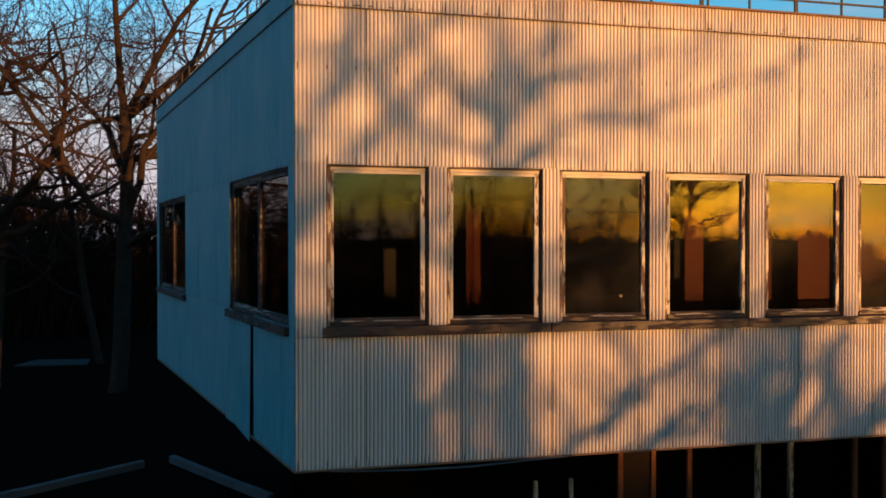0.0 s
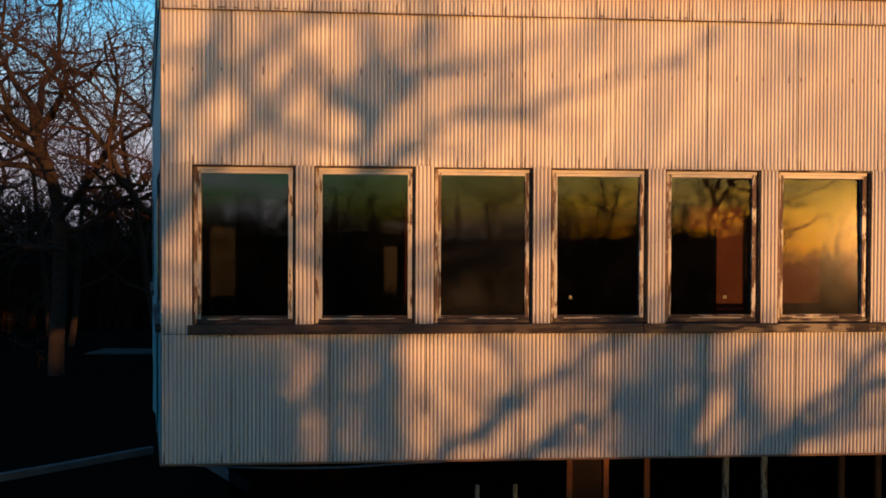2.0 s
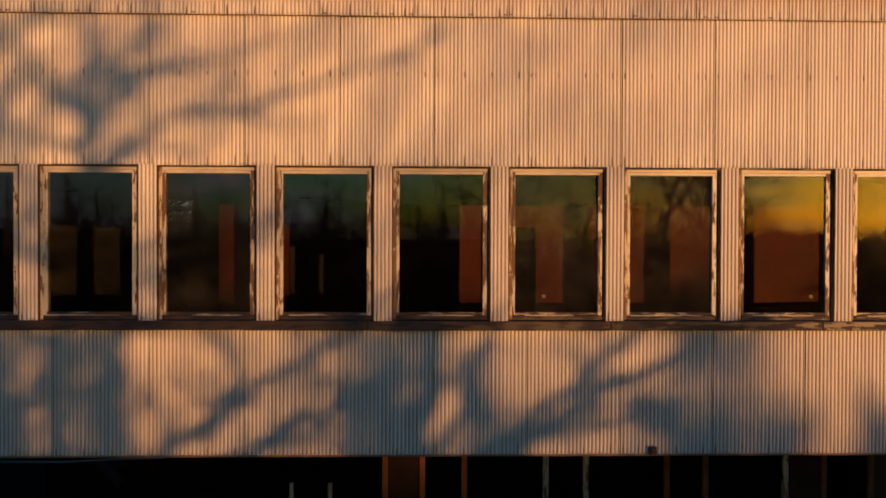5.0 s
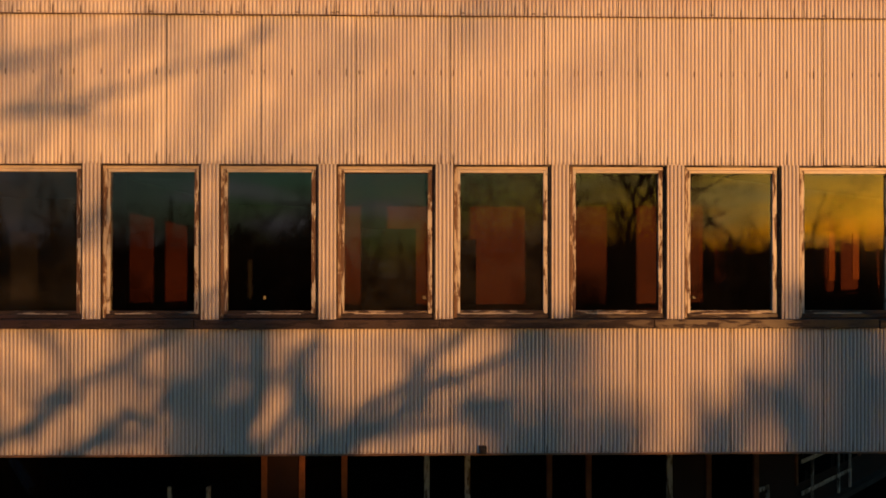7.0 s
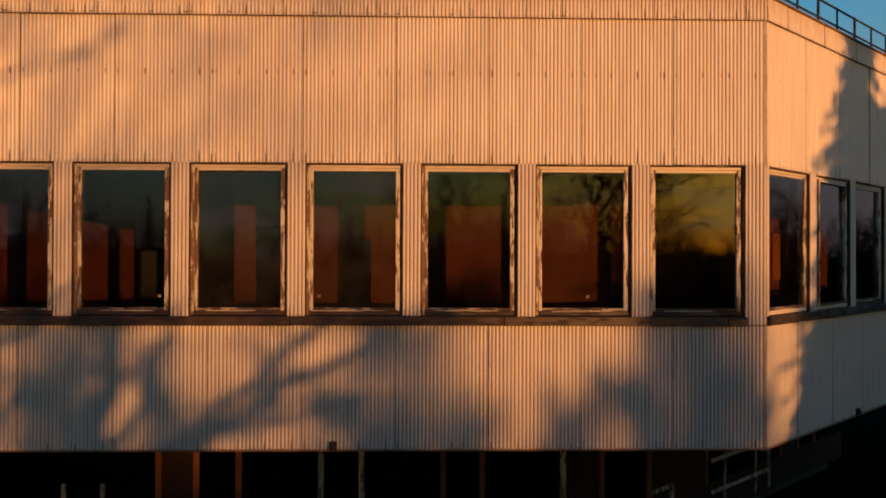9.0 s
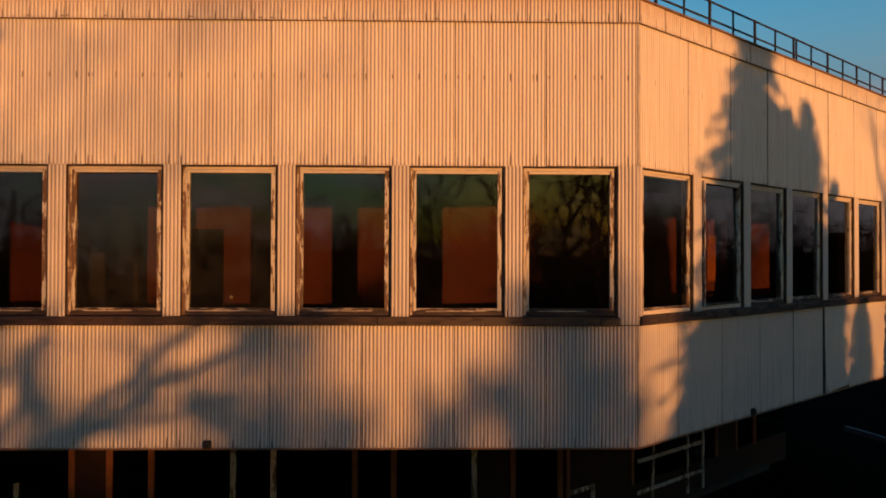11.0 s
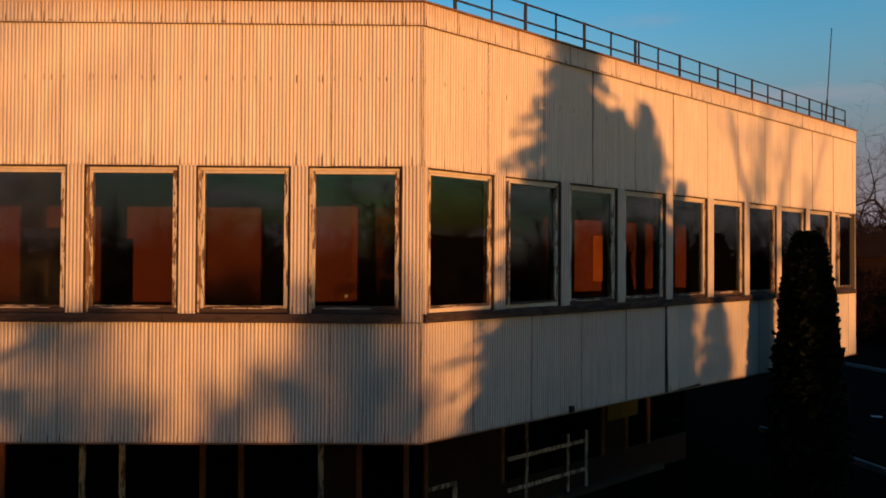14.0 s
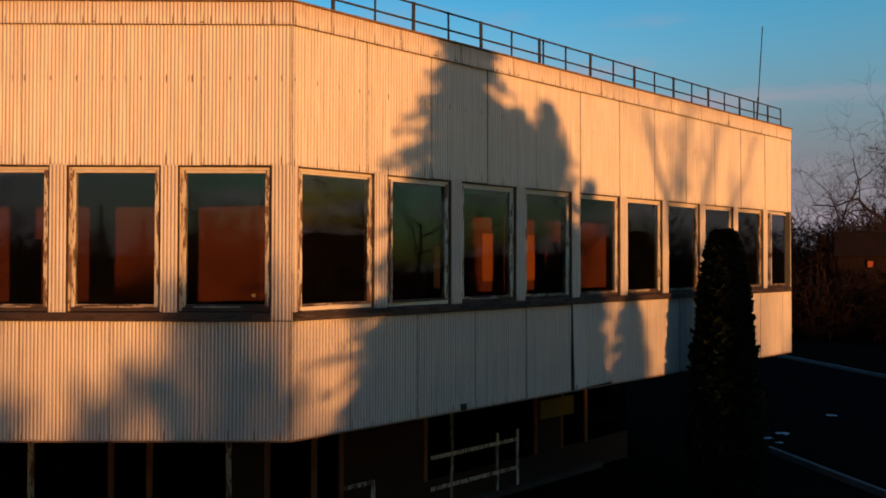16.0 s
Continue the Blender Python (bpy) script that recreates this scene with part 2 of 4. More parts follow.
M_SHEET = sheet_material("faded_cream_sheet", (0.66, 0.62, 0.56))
# lower row: darker and greyer in tone than the upper sheets
M_SHEET_LOW = sheet_material("darker_lower_sheet", (0.45, 0.435, 0.415), 0.0, False)
# west sheets: the blue of the evening shade is put into their colour
M_SHEET_WEST = sheet_material("blue_shade_sheet", (0.008, 0.30, 0.37), 0.0, False, 0.3)
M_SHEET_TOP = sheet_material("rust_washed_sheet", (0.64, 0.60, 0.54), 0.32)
M_FRAME = peeling_material("peeling_cream_paint", (0.50, 0.44, 0.36), (0.15, 0.09, 0.058), 0.40)
M_HEAD = peeling_material("cream_head_paint", (0.52, 0.45, 0.36), (0.20, 0.13, 0.085), 0.24, True)
M_JAMB = peeling_material("bare_jamb_wood", (0.50, 0.42, 0.32), (0.20, 0.115, 0.07), 0.49)
M_SASH = peeling_material("peeling_sash_paint", (0.50, 0.45, 0.37), (0.14, 0.08, 0.05), 0.49)
# dark wood of the ledges, also painted in where window reveals lie in shade
M_LEDGE = peeling_material("bare_brown_wood_and_shade", (0.040, 0.021, 0.015), (0.030, 0.017, 0.013), 0.50, True)
# flaked and grimy, and darkened for the shade at the sash foot
M_FOOT = peeling_material("worn_shaded_foot_rail", (0.30, 0.24, 0.18), (0.050, 0.028, 0.018), 0.56, True)
M_GLASS = glass_material("old_window_glass", 1.85, (0.56, 0.57, 0.55), 0.004)
M_DUSTY = glass_material("dusty_window_glass", 1.75, (0.50, 0.49, 0.46), 0.03, 9.0)
M_DIM = glass_material("dark_window_glass", 1.5, (0.32, 0.33, 0.34), 0.004)
M_CORE = rough_material("red_brown_wall_paint", (0.155, 0.034, 0.016), (0.11, 0.026, 0.013), 1.2, 0.7, 0.003)
M_INNER = rough_material("dull_inner_plaster", (0.20, 0.18, 0.15), (0.15, 0.13, 0.11), 1.5, 0.9, 0.004)
M_FLOOR = rough_material("brown_linoleum", (0.07, 0.045, 0.03), (0.05, 0.035, 0.025), 2.0, 0.6, 0.002)
# block grey darkened to hold the shade of the gaps behind loose sheets
M_BACK = rough_material("darkened_block_wall", (0.035, 0.033, 0.03), (0.025, 0.023, 0.02), 2.0, 0.9, 0.006)
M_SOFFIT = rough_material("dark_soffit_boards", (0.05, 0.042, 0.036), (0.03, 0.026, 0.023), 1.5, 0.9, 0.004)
M_ROOF = rough_material("bitumen_roofing", (0.05, 0.05, 0.05), (0.035, 0.035, 0.035), 1.0, 0.85, 0.01)
M_CAP = rough_material("rusty_edge_flashing", (0.20, 0.11, 0.06), (0.10, 0.06, 0.04), 6.0, 0.7, 0.003)
M_RAIL = rough_material("dark_painted_rail", (0.014, 0.014, 0.016), (0.022, 0.016, 0.013), 9.0, 0.6, 0.002)
M_RUSTY = rough_material("rust_red_frame", (0.21, 0.075, 0.034), (0.11, 0.045, 0.025), 6.0, 0.75, 0.003)
M_PALEFRAME = peeling_material("weathered_white_frame", (0.45, 0.42, 0.38), (0.14, 0.09, 0.06), 0.5)
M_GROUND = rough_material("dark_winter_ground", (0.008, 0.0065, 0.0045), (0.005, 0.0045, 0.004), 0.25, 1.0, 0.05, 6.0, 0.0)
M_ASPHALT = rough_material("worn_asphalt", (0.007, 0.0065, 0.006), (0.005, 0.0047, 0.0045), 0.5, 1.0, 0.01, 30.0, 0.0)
M_KERB = rough_material("grey_concrete_kerb", (0.085, 0.085, 0.088), (0.055, 0.055, 0.058), 2.0, 0.9, 0.01)
M_BARK = rough_material("furrowed_bark", (0.036, 0.024, 0.019), (0.021, 0.016, 0.013), 5.0, 0.95, 0.03, 30.0, 0.1)
M_TWIG = rough_material("brown_twigs", (0.046, 0.026, 0.019), (0.028, 0.019, 0.015), 2.0, 0.95, 0.01, 20.0, 0.1)
M_NEEDLE = rough_material("dark_needles", (0.014, 0.021, 0.010), (0.008, 0.013, 0.006), 4.0, 0.9, 0.02, 30.0, 0.1)
M_BRUSH = rough_material("bare_undergrowth", (0.026, 0.013, 0.0085), (0.015, 0.009, 0.0068), 0.7, 0.95, 0.05, 8.0, 0.05)
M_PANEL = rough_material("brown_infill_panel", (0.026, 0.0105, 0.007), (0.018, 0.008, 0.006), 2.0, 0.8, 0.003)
M_YELLOW = rough_material("faded_yellow_board", (0.20, 0.13, 0.02), (0.15, 0.095, 0.02), 3.0, 0.6, 0.002)
M_SNOW = rough_material("grey_old_snow", (0.30, 0.30, 0.31), (0.22, 0.22, 0.23), 6.0, 0.8, 0.01)
lamp_nodes = Nodes("lit_window")
lamp_nodes.t.links.new(lamp_nodes.add("Emission", Color=(1.0, 0.13, 0.03, 1), Strength=0.35).outputs[0], lamp_nodes.out.inputs[0])
M_LAMP = lamp_nodes.mat
M_SOCKET = rough_material("white_plastic", (0.75, 0.74, 0.70), (0.68, 0.66, 0.62), 8.0, 0.4, 0.001)

# ---- mesh helpers ----


def mesh_of(name, verts, faces, mat):
    me = bpy.data.meshes.new(name)
    me.from_pydata([tuple(v) for v in verts], [], faces)
    me.materials.append(mat)
    me.update()
    return me


def part(name, bm, material, parent=None, label=""):
    """Links a bmesh, or a mesh, as one object, under a thing or a part."""
    if isinstance(bm, bmesh.types.BMesh):
        me = bpy.data.meshes.new(name)
        bm.to_mesh(me)
        bm.free()
        me.materials.append(material)
    else:
        me = bm
    ob = new(name, me)
    if parent is not None:
        ob.parent = parent
    if label:
        tagged(ob, label)
    return ob


def boxes(*spans, bevel=0.0):
    """A bmesh of boxes, each (x0, x1, y0, y1, z0, z1)."""
    bm = bmesh.new()
    for x0, x1, y0, y1, z0, z1 in spans:
        m = Matrix.LocRotScale(((x0 + x1) / 2, (y0 + y1) / 2, (z0 + z1) / 2), None, (x1 - x0, y1 - y0, z1 - z0))
        bmesh.ops.create_cube(bm, size=1.0, matrix=m)
    if bevel:
        bmesh.ops.bevel(bm, geom=bm.edges[:], offset=bevel, segments=1, affect="EDGES", profile=0.5)
    return bm


def prism(points, z0, z1):
    """A bmesh of an upright prism over a plan polygon (counter-clockwise)."""
    bm = bmesh.new()
    low = [bm.verts.new((x, y, z0)) for x, y in points]
    high = [bm.verts.new((x, y, z1)) for x, y in points]
    bm.faces.new(low[::-1])
    bm.faces.new(high)
    k = len(points)
    for i in range(k):
        bm.faces.new((low[i], low[(i + 1) % k], high[(i + 1) % k], high[i]))
    return bm


def tube(p, q, r, sides=8):
    bm = bmesh.new()
    p, q = Vector(p), Vector(q)
    m = Matrix.Translation((p + q) / 2) @ (q - p).to_track_quat("Z", "Y").to_matrix().to_4x4()
    bmesh.ops.create_cone(bm, cap_ends=True, segments=sides, radius1=r, radius2=r, depth=(q - p).length, matrix=m)
    return bm


def thing(name, m, label, category, group="", kind=""):
    ob = tagged(new(name), label, category, group, kind)
    ob.matrix_world = m
    return ob


# ---- the ground ----
def ground():
    bm = bmesh.new()
    bmesh.ops.create_grid(bm, x_segments=120, y_segments=120, size=1500.0)
    for v in bm.verts:
        d = math.hypot(v.co.x - 10, v.co.y)
        s = (d / 1500.0) ** 1.2 if d > 0 else 0
        v.co.x, v.co.y = 10 + (v.co.x - 10) * s, v.co.y * s
        d = math.hypot(v.co.x - 10, v.co.y)
        v.co.z = -0.02 + 0.12 * noise.noise(v.co * 0.05) * min(1, max(0, (d - 30) / 20))
        if d > 90:
            v.co.z += (d - 90) * 0.006 * (1 + noise.noise(v.co * 0.01))
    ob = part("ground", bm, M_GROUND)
    for f in ob.data.polygons:
        f.use_smooth = True
    tagged(ob, "dark bare ground with dead grass at dusk", "ground", kind="structure")


ground()

# ---- the building: plan and levels ----
BOTTOM, SILL, HEAD, SEAM, TOP = 3.28, 5.02, 7.0, 8.94, 9.22
FLOOR_Z, CEIL_Z = 4.0, 7.3
R_ANGLE, L_ANGLE = 39.3, 18.9
P_LEFT, P_RIGHT = Vector((0.12, -0.03)), Vector((15.54, -0.03))
R_LEN, L_LEN, F_LEN = 14.78, 10.0, 15.42
R_VEC = Vector((math.cos(radians(R_ANGLE)), math.sin(radians(R_ANGLE))))
L_VEC = Vector((-math.sin(radians(L_ANGLE)), math.cos(radians(L_ANGLE))))
P_RFAR, P_LFAR = P_RIGHT + R_VEC * R_LEN, P_LEFT + L_VEC * L_LEN
P_BR, P_BL = Vector((19.0, 22.0)), Vector((1.2, 11.4))
FRONT = pose(P_LEFT.x, P_LEFT.y, 0)
RIGHT = pose(P_RIGHT.x, P_RIGHT.y, 0, 0, 0, R_ANGLE)
LEFT = pose(P_LFAR.x, P_LFAR.y, 0, 0, 0, L_ANGLE - 90)

PITCH, DEPTH = 0.05, 0.014


def ribbed(width, height, mat, name="sheet"):
    """A corrugated sheet: broad ribs and narrow grooves, from x = 0, foot at z = 0, ribs at y = 0 (outer), grooves at y = DEPTH."""
    xs, ys = [], []
    k = 0
    while k * PITCH < width - 1e-6:
        for fx, y in ((0.0, 0.006), (0.10, 0.0015), (0.34, 0.0), (0.56, 0.0015), (0.66, 0.006), (0.78, DEPTH), (0.90, DEPTH)):
            x = (k + fx) * PITCH
            if x < width:
                xs.append(x), ys.append(y)
        k += 1
    xs.append(width), ys.append(0.006)
    verts = [(x, y, 0) for x, y in zip(xs, ys)] + [(x, y, height) for x, y in zip(xs, ys)]
    c = len(xs)
    faces = [(i, i + 1, c + i + 1, c + i) for i in range(c - 1)]
    me = mesh_of(name, verts, faces, mat)
    me.polygons.foreach_set("use_smooth", [True] * len(me.polygons))
    return me


SHEETS = {}


def sheet(parent, x, z, width, height, out=0.0, rng=random, paint=None):
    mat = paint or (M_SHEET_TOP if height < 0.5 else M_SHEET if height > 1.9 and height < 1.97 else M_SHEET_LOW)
    key = (round(width, 3), round(height, 3), mat)
    if key not in SHEETS:
        SHEETS[key] = ribbed(*key)
    ob = part("sheet", SHEETS[key], mat, parent)
    ob.matrix_basis = pose(x, -out + rng.uniform(-0.003, 0.003), z + rng.uniform(-0.006, 0.006), rng.uniform(-0.12, 0.12), rng.uniform(-0.05, 0.05), rng.uniform(-0.12, 0.12))
    return ob


def clad(parent, length, z0, z1, start, out, seed, loose=(), paint=None, step=1.2115):
    """One row of sheets along a wall."""
    rng = random.Random(seed)
    x = 0.0
    w = start
    while x < length - 0.02:
        w = min(w, length - x)
        ob = sheet(parent, x, z0, w, z1 - z0, out, rng, paint)
        for at, slip in loose:
            if abs(at - x) < 0.3:
                ob.matrix_basis = pose(x + slip, -out - 0.012, z0 + 0.01, 0.6, -math.degrees(math.atan2(slip, z1 - z0)), -0.4)
                buckled = ob.data.copy()
                for v in buckled.vertices:
                    if v.co.x < 0.42:
                        v.co.y -= 0.06 * abs(math.sin(v.co.x * 26)) * (1 - 0.85 * v.co.z / (z1 - z0)) * (1 - v.co.x / 0.42)
                ob.data = buckled
        x += w
        w = step


def facade(name, m, length, openings, label, seed, start, loose=(), paint=None, low=None):
    """Block wall with window openings, faced with corrugated sheet. openings: (x0, x1) pairs."""
    ob = thing(name, m, label, "wall", kind="structure")
    spans = [(0, length, 0.03, 0.28, BOTTOM + 0.02, SILL - 0.02), (0, length, 0.03, 0.28, HEAD + 0.02, TOP - 0.03)]
    edges = [0.0] + [e for o in openings for e in o] + [length]
    for a, b in zip(edges[::2], edges[1::2]):
        if b - a > 0.03:
            spans.append((a, b, 0.03, 0.28, SILL - 0.02, HEAD + 0.02))
    part("block_wall", boxes(*spans), M_BACK, ob)
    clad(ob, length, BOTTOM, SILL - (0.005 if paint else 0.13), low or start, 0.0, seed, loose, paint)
    clad(ob, length, HEAD + 0.0, SEAM + 0.02, start, 0.002, seed + 1, (), paint)
    clad(ob, length, SEAM - 0.03, TOP, 0.6, 0.022, seed + 2, (), paint)
    for a, b in zip(edges[::2], edges[1::2]):
        x, rng = a, random.Random(seed + int(a * 100))
        while b - x > 0.03:
            w = min(1.2, b - x)
            lap = 0.115 if (a == 0.0 or b == length) and not paint else 0.0
            sheet(ob, x, SILL - 0.01 - lap, w, HEAD - SILL + 0.02 + lap, 0.0, rng, paint)
            x += w
    part("edge_flashing", boxes((-0.03, length + 0.03, -0.045, 0.32, TOP, TOP + 0.03), bevel=0.006), M_CAP, ob)
    part("seam_strip", boxes((0, length, -0.027, -0.016, SEAM - 0.036, SEAM - 0.026)), M_CAP, ob, "rusty strip along the lap of the upper sheets")
    part("drip_edge", boxes((0, length, -0.012, 0.03, BOTTOM - 0.02, BOTTOM + 0.005), bevel=0.004), M_CAP, ob)
    return ob


def window(name, m, width, rng, label, sashes=1, frame_mat=None, tilt=0.0, ajar=0.0, right=None, bottom=None, pane=None):
    """A fixed wooden window, set back in its opening. Local: x from 0 to width, the wall's outer face at y = 0, z = 0 at the sill."""
    ob = thing(name, m, label, "window", "upper-floor windows", "structure")
    h, set_in = HEAD - SILL, 0.045
    fm = frame_mat or M_FRAME
    y0, y1 = set_in, set_in + 0.12
    # near-black strips paint in the shadow at the reveal's sides and head
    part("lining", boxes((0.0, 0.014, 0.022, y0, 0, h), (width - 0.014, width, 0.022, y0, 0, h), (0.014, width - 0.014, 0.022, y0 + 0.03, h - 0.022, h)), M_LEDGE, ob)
    # right jamb and bottom rail default to dark wood, painting in their shade
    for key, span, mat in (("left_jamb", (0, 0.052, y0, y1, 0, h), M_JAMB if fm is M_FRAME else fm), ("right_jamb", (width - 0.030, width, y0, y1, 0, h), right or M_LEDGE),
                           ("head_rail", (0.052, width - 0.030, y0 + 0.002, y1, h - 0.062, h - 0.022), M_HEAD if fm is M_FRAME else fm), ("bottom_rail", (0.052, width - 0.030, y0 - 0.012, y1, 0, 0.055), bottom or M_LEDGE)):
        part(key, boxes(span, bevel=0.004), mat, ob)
    a, b = 0.052, width - 0.030
    step = (b - a) / sashes
    for k in range(sashes):
        u0, u1 = a + k * step + 0.003, a + (k + 1) * step - 0.003
        z0, z1 = 0.058, h - 0.064
        ys0, ys1 = y0 + 0.006, y1 - 0.02
        s = part("sash", boxes((u0, u0 + 0.036, ys0, ys1, z0, z1), (u1 - 0.055, u1, ys0, ys1, z0, z1), bevel=0.003), M_SASH if fm is M_FRAME else fm, ob)
        part("top_rail", boxes((u0 + 0.036, u1 - 0.055, ys0 + 0.002, ys1, z1 - 0.036, z1), bevel=0.003), M_HEAD if fm is M_FRAME else fm, s)
        part("foot_rail", boxes((u0 + 0.036, u1 - 0.055, ys0 + 0.002, ys1, z0, z0 + 0.036), bevel=0.003), M_FOOT, s, "dark flaked bottom rail with shade in its colour")
        g = part("pane", boxes((u0 + 0.03, u1 - 0.03, -0.002, 0.002, z0 + 0.03, z1 - 0.03)), pane or (M_GLASS if fm is M_FRAME else M_DIM), s)
        g.matrix_basis = pose(0, ys0 + 0.03, 0, tilt + rng.uniform(-0.2, 0.2), 0, rng.uniform(-0.3, 0.3))
        if ajar:
            s.matrix_basis = pose(u1, ys0 - 0.012, 0, 0, 0, ajar) @ pose(-u1, -ys0, 0)
        g.visible_shadow = False
    # flaked paint and putty lumps on the bottom rail
    bm = bmesh.new()
    for _ in range(5):
        x = rng.uniform(0.25, width - 0.3)
        mm = pose(x, y0 - 0.010 + rng.uniform(-0.004, 0.01), 0.058, rng.uniform(-8, 8), rng.uniform(-1, 1), rng.uniform(-2, 2))
        bmesh.ops.create_cube(bm, size=1.0, matrix=mm @ Matrix.Diagonal((rng.uniform(0.10, 0.42), 0.010, rng.uniform(0.004, 0.011), 1)))
    part("flaked_paint", bm, M_FRAME, ob)
    return ob


F_OPEN = [(0.38 + 1.5 * k, 0.38 + 1.5 * k + 1.26) for k in range(10)]
R_OPEN = [(0.10 + 1.485 * k, 0.10 + 1.485 * k + 1.25) for k in range(10)]
L_OPEN = [(L_LEN - 9.75, L_LEN - 6.6), (L_LEN - 3.1, L_LEN - 0.23)]

wall_south = facade("wall_south", FRONT, F_LEN, F_OPEN, "cream corrugated metal cladding, sunlit, with rust runs", 11, 0.86)
wall_east = facade("wall_east", RIGHT, R_LEN, R_OPEN, "cream corrugated metal cladding with a loose sheet and rust runs", 31, 1.21, [(5.75, 0.06)], None, 0.94)
wall_west = facade("wall_west", LEFT, L_LEN, L_OPEN, "metal cladding with blue evening shade put into its colour, one loose sheet", 51, 0.95, [(7.0, -0.14)], M_SHEET_WEST)

wrng = random.Random(5)
count = 0
for m, opens, sashes in ((FRONT, F_OPEN, 1), (RIGHT, R_OPEN, 1), (LEFT, L_OPEN, 2)):
    for a, b in opens:
        count += 1
        window("window_%d" % count, m @ pose(a, 0, SILL), b - a, wrng, "single-pane window in a peeling cream wooden frame" if sashes == 1 else "two-pane window in a dark weathered wooden frame", sashes, M_FRAME if sashes == 1 else M_LEDGE, {5: 0.0, 6: -1.2, 11: 1.1, 12: -0.9}.get(count, 0.0), {12: 2.5, 20: 5.0}.get(count, 0.0), M_JAMB if 10 < count < 21 else None, M_HEAD if count in (11, 12) else None, M_DUSTY if count in (3, 6, 7) else None)


def ledge(m, length, x0=0.0):
    part_ob = thing("window_ledge", m, "dark weathered wooden ledge below the window band", "ledge", kind="structure")
    rng = random.Random(int(length * 10))
    x = x0
    while x < length - 0.05:
        w = min(rng.uniform(2.2, 3.2), length - x)
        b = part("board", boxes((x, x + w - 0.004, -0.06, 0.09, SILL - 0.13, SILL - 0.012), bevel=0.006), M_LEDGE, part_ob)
        b.matrix_basis = pose(0, rng.uniform(-0.004, 0.004), rng.uniform(-0.006, 0.006))
        x += w


ledge(FRONT, F_LEN - 0.26, 0.34)
ledge(RIGHT, R_LEN - 0.1, 0.02)
ledge(LEFT, L_LEN - 0.22, L_LEN - 3.2)
ledge(LEFT, L_LEN - 6.5, 0.2)

# slabs, roof, back walls, inner core
PLAN = [P_LEFT, P_RIGHT, P_RFAR, P_BR, P_BL, P_LFAR]


def inset(points, d):
    out, k = [], len(points)
    for i in range(k):
        p, q, r = points[i - 1], points[i], points[(i + 1) % k]
        e1, e2 = (q - p).normalized(), (r - q).normalized()
        n1, n2 = Vector((-e1.y, e1.x)), Vector((-e2.y, e2.x))
        out.append(q + (n1 + n2) * (d / (1 + n1.dot(n2))))
    return out


def solid(name, points, z0, z1, mat, label):
    return tagged(part(name, prism([tuple(p) for p in points], z0, z1), mat), label, name.split("_")[0], kind="structure")


INNER = inset(PLAN, 0.29)
solid("floor", INNER, BOTTOM + 0.06, FLOOR_Z, M_FLOOR, "brown linoleum floor of the upper storey")
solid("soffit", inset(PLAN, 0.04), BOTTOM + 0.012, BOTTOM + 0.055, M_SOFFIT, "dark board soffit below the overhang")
solid("ceiling", INNER, CEIL_Z, CEIL_Z + 0.25, M_INNER, "dull plaster ceiling of the upper storey")
solid("roof", INNER, 8.95, 9.1, M_ROOF, "flat dark bitumen roof behind a low parapet")


def plain_wall(name, p, q, z0, z1, t, mat, label, holes=()):
    d = q - p
    m = pose(p.x, p.y, 0, 0, 0, math.degrees(math.atan2(d.y, d.x)))
    spans, x = [], 0.0
    for a, b, c, e in holes:
        spans.append((x, a, 0, t, z0, z1))
        if c > z0:
            spans.append((a, b, 0, t, z0, c))
        if e < z1:
            spans.append((a, b, 0, t, e, z1))
        x = b
    spans.append((x, d.length, 0, t, z0, z1))
    ob = tagged(part(name, boxes(*spans), mat), label, "wall", kind="structure")
    ob.matrix_world = m
    return ob


plain_wall("wall_north_east", P_RFAR, P_BR, BOTTOM, TOP, 0.3, M_BACK, "grey block rear wall")
plain_wall("wall_north", P_BR, P_BL, BOTTOM, TOP, 0.3, M_BACK, "grey block rear wall")
plain_wall("wall_north_west", P_BL, P_LFAR, BOTTOM, TOP, 0.3, M_BACK, "grey block rear wall with a window", [(0.9, 2.0, 6.55, 7.15)])

# inner core, 3.88 m in from the facades, on both storeys
CORE = inset(PLAN, 3.88)
C_A, C_B, C_C = Vector((3.2, CORE[0].y)), CORE[1], CORE[1] + R_VEC * 11.5
plain_wall("core_wall_south", C_A, C_B, FLOOR_Z, CEIL_Z, 0.15, M_CORE, "red-brown painted corridor wall", [(0.5, 4.35, FLOOR_Z, CEIL_Z), (4.75, 5.75, FLOOR_Z, 6.3), (6.3, 6.85, FLOOR_Z, 6.1)])
plain_wall("core_wall_east", C_B, C_C, FLOOR_Z, CEIL_Z, 0.15, M_CORE, "red-brown painted corridor wall", [(4.0, 4.9, FLOOR_Z, 6.1)])
plain_wall("core_wall_west", C_A + Vector((-0.02, 6)), C_A + Vector((-0.02, 0.0)), FLOOR_Z, CEIL_Z, 0.15, M_CORE, "red-brown painted inner wall")

for x, z in ((14.05, 5.04), (9.1, 5.04), (6.2, 5.04)):
    sock = tagged(part("wall_socket", boxes((x - 0.03, x + 0.03, C_A.y - 0.025, C_A.y - 0.001, z - 0.03, z + 0.03), bevel=0.006), M_SOCKET), "small white socket on the corridor wall", "socket", "wall sockets")

# added boards whose orange colour stands in for sunlit patches of wall
M_SUN_PATCH = rough_material("orange_sun_patch", (0.42, 0.125, 0.04), (0.34, 0.10, 0.034), 2.5, 0.5, 0.002)
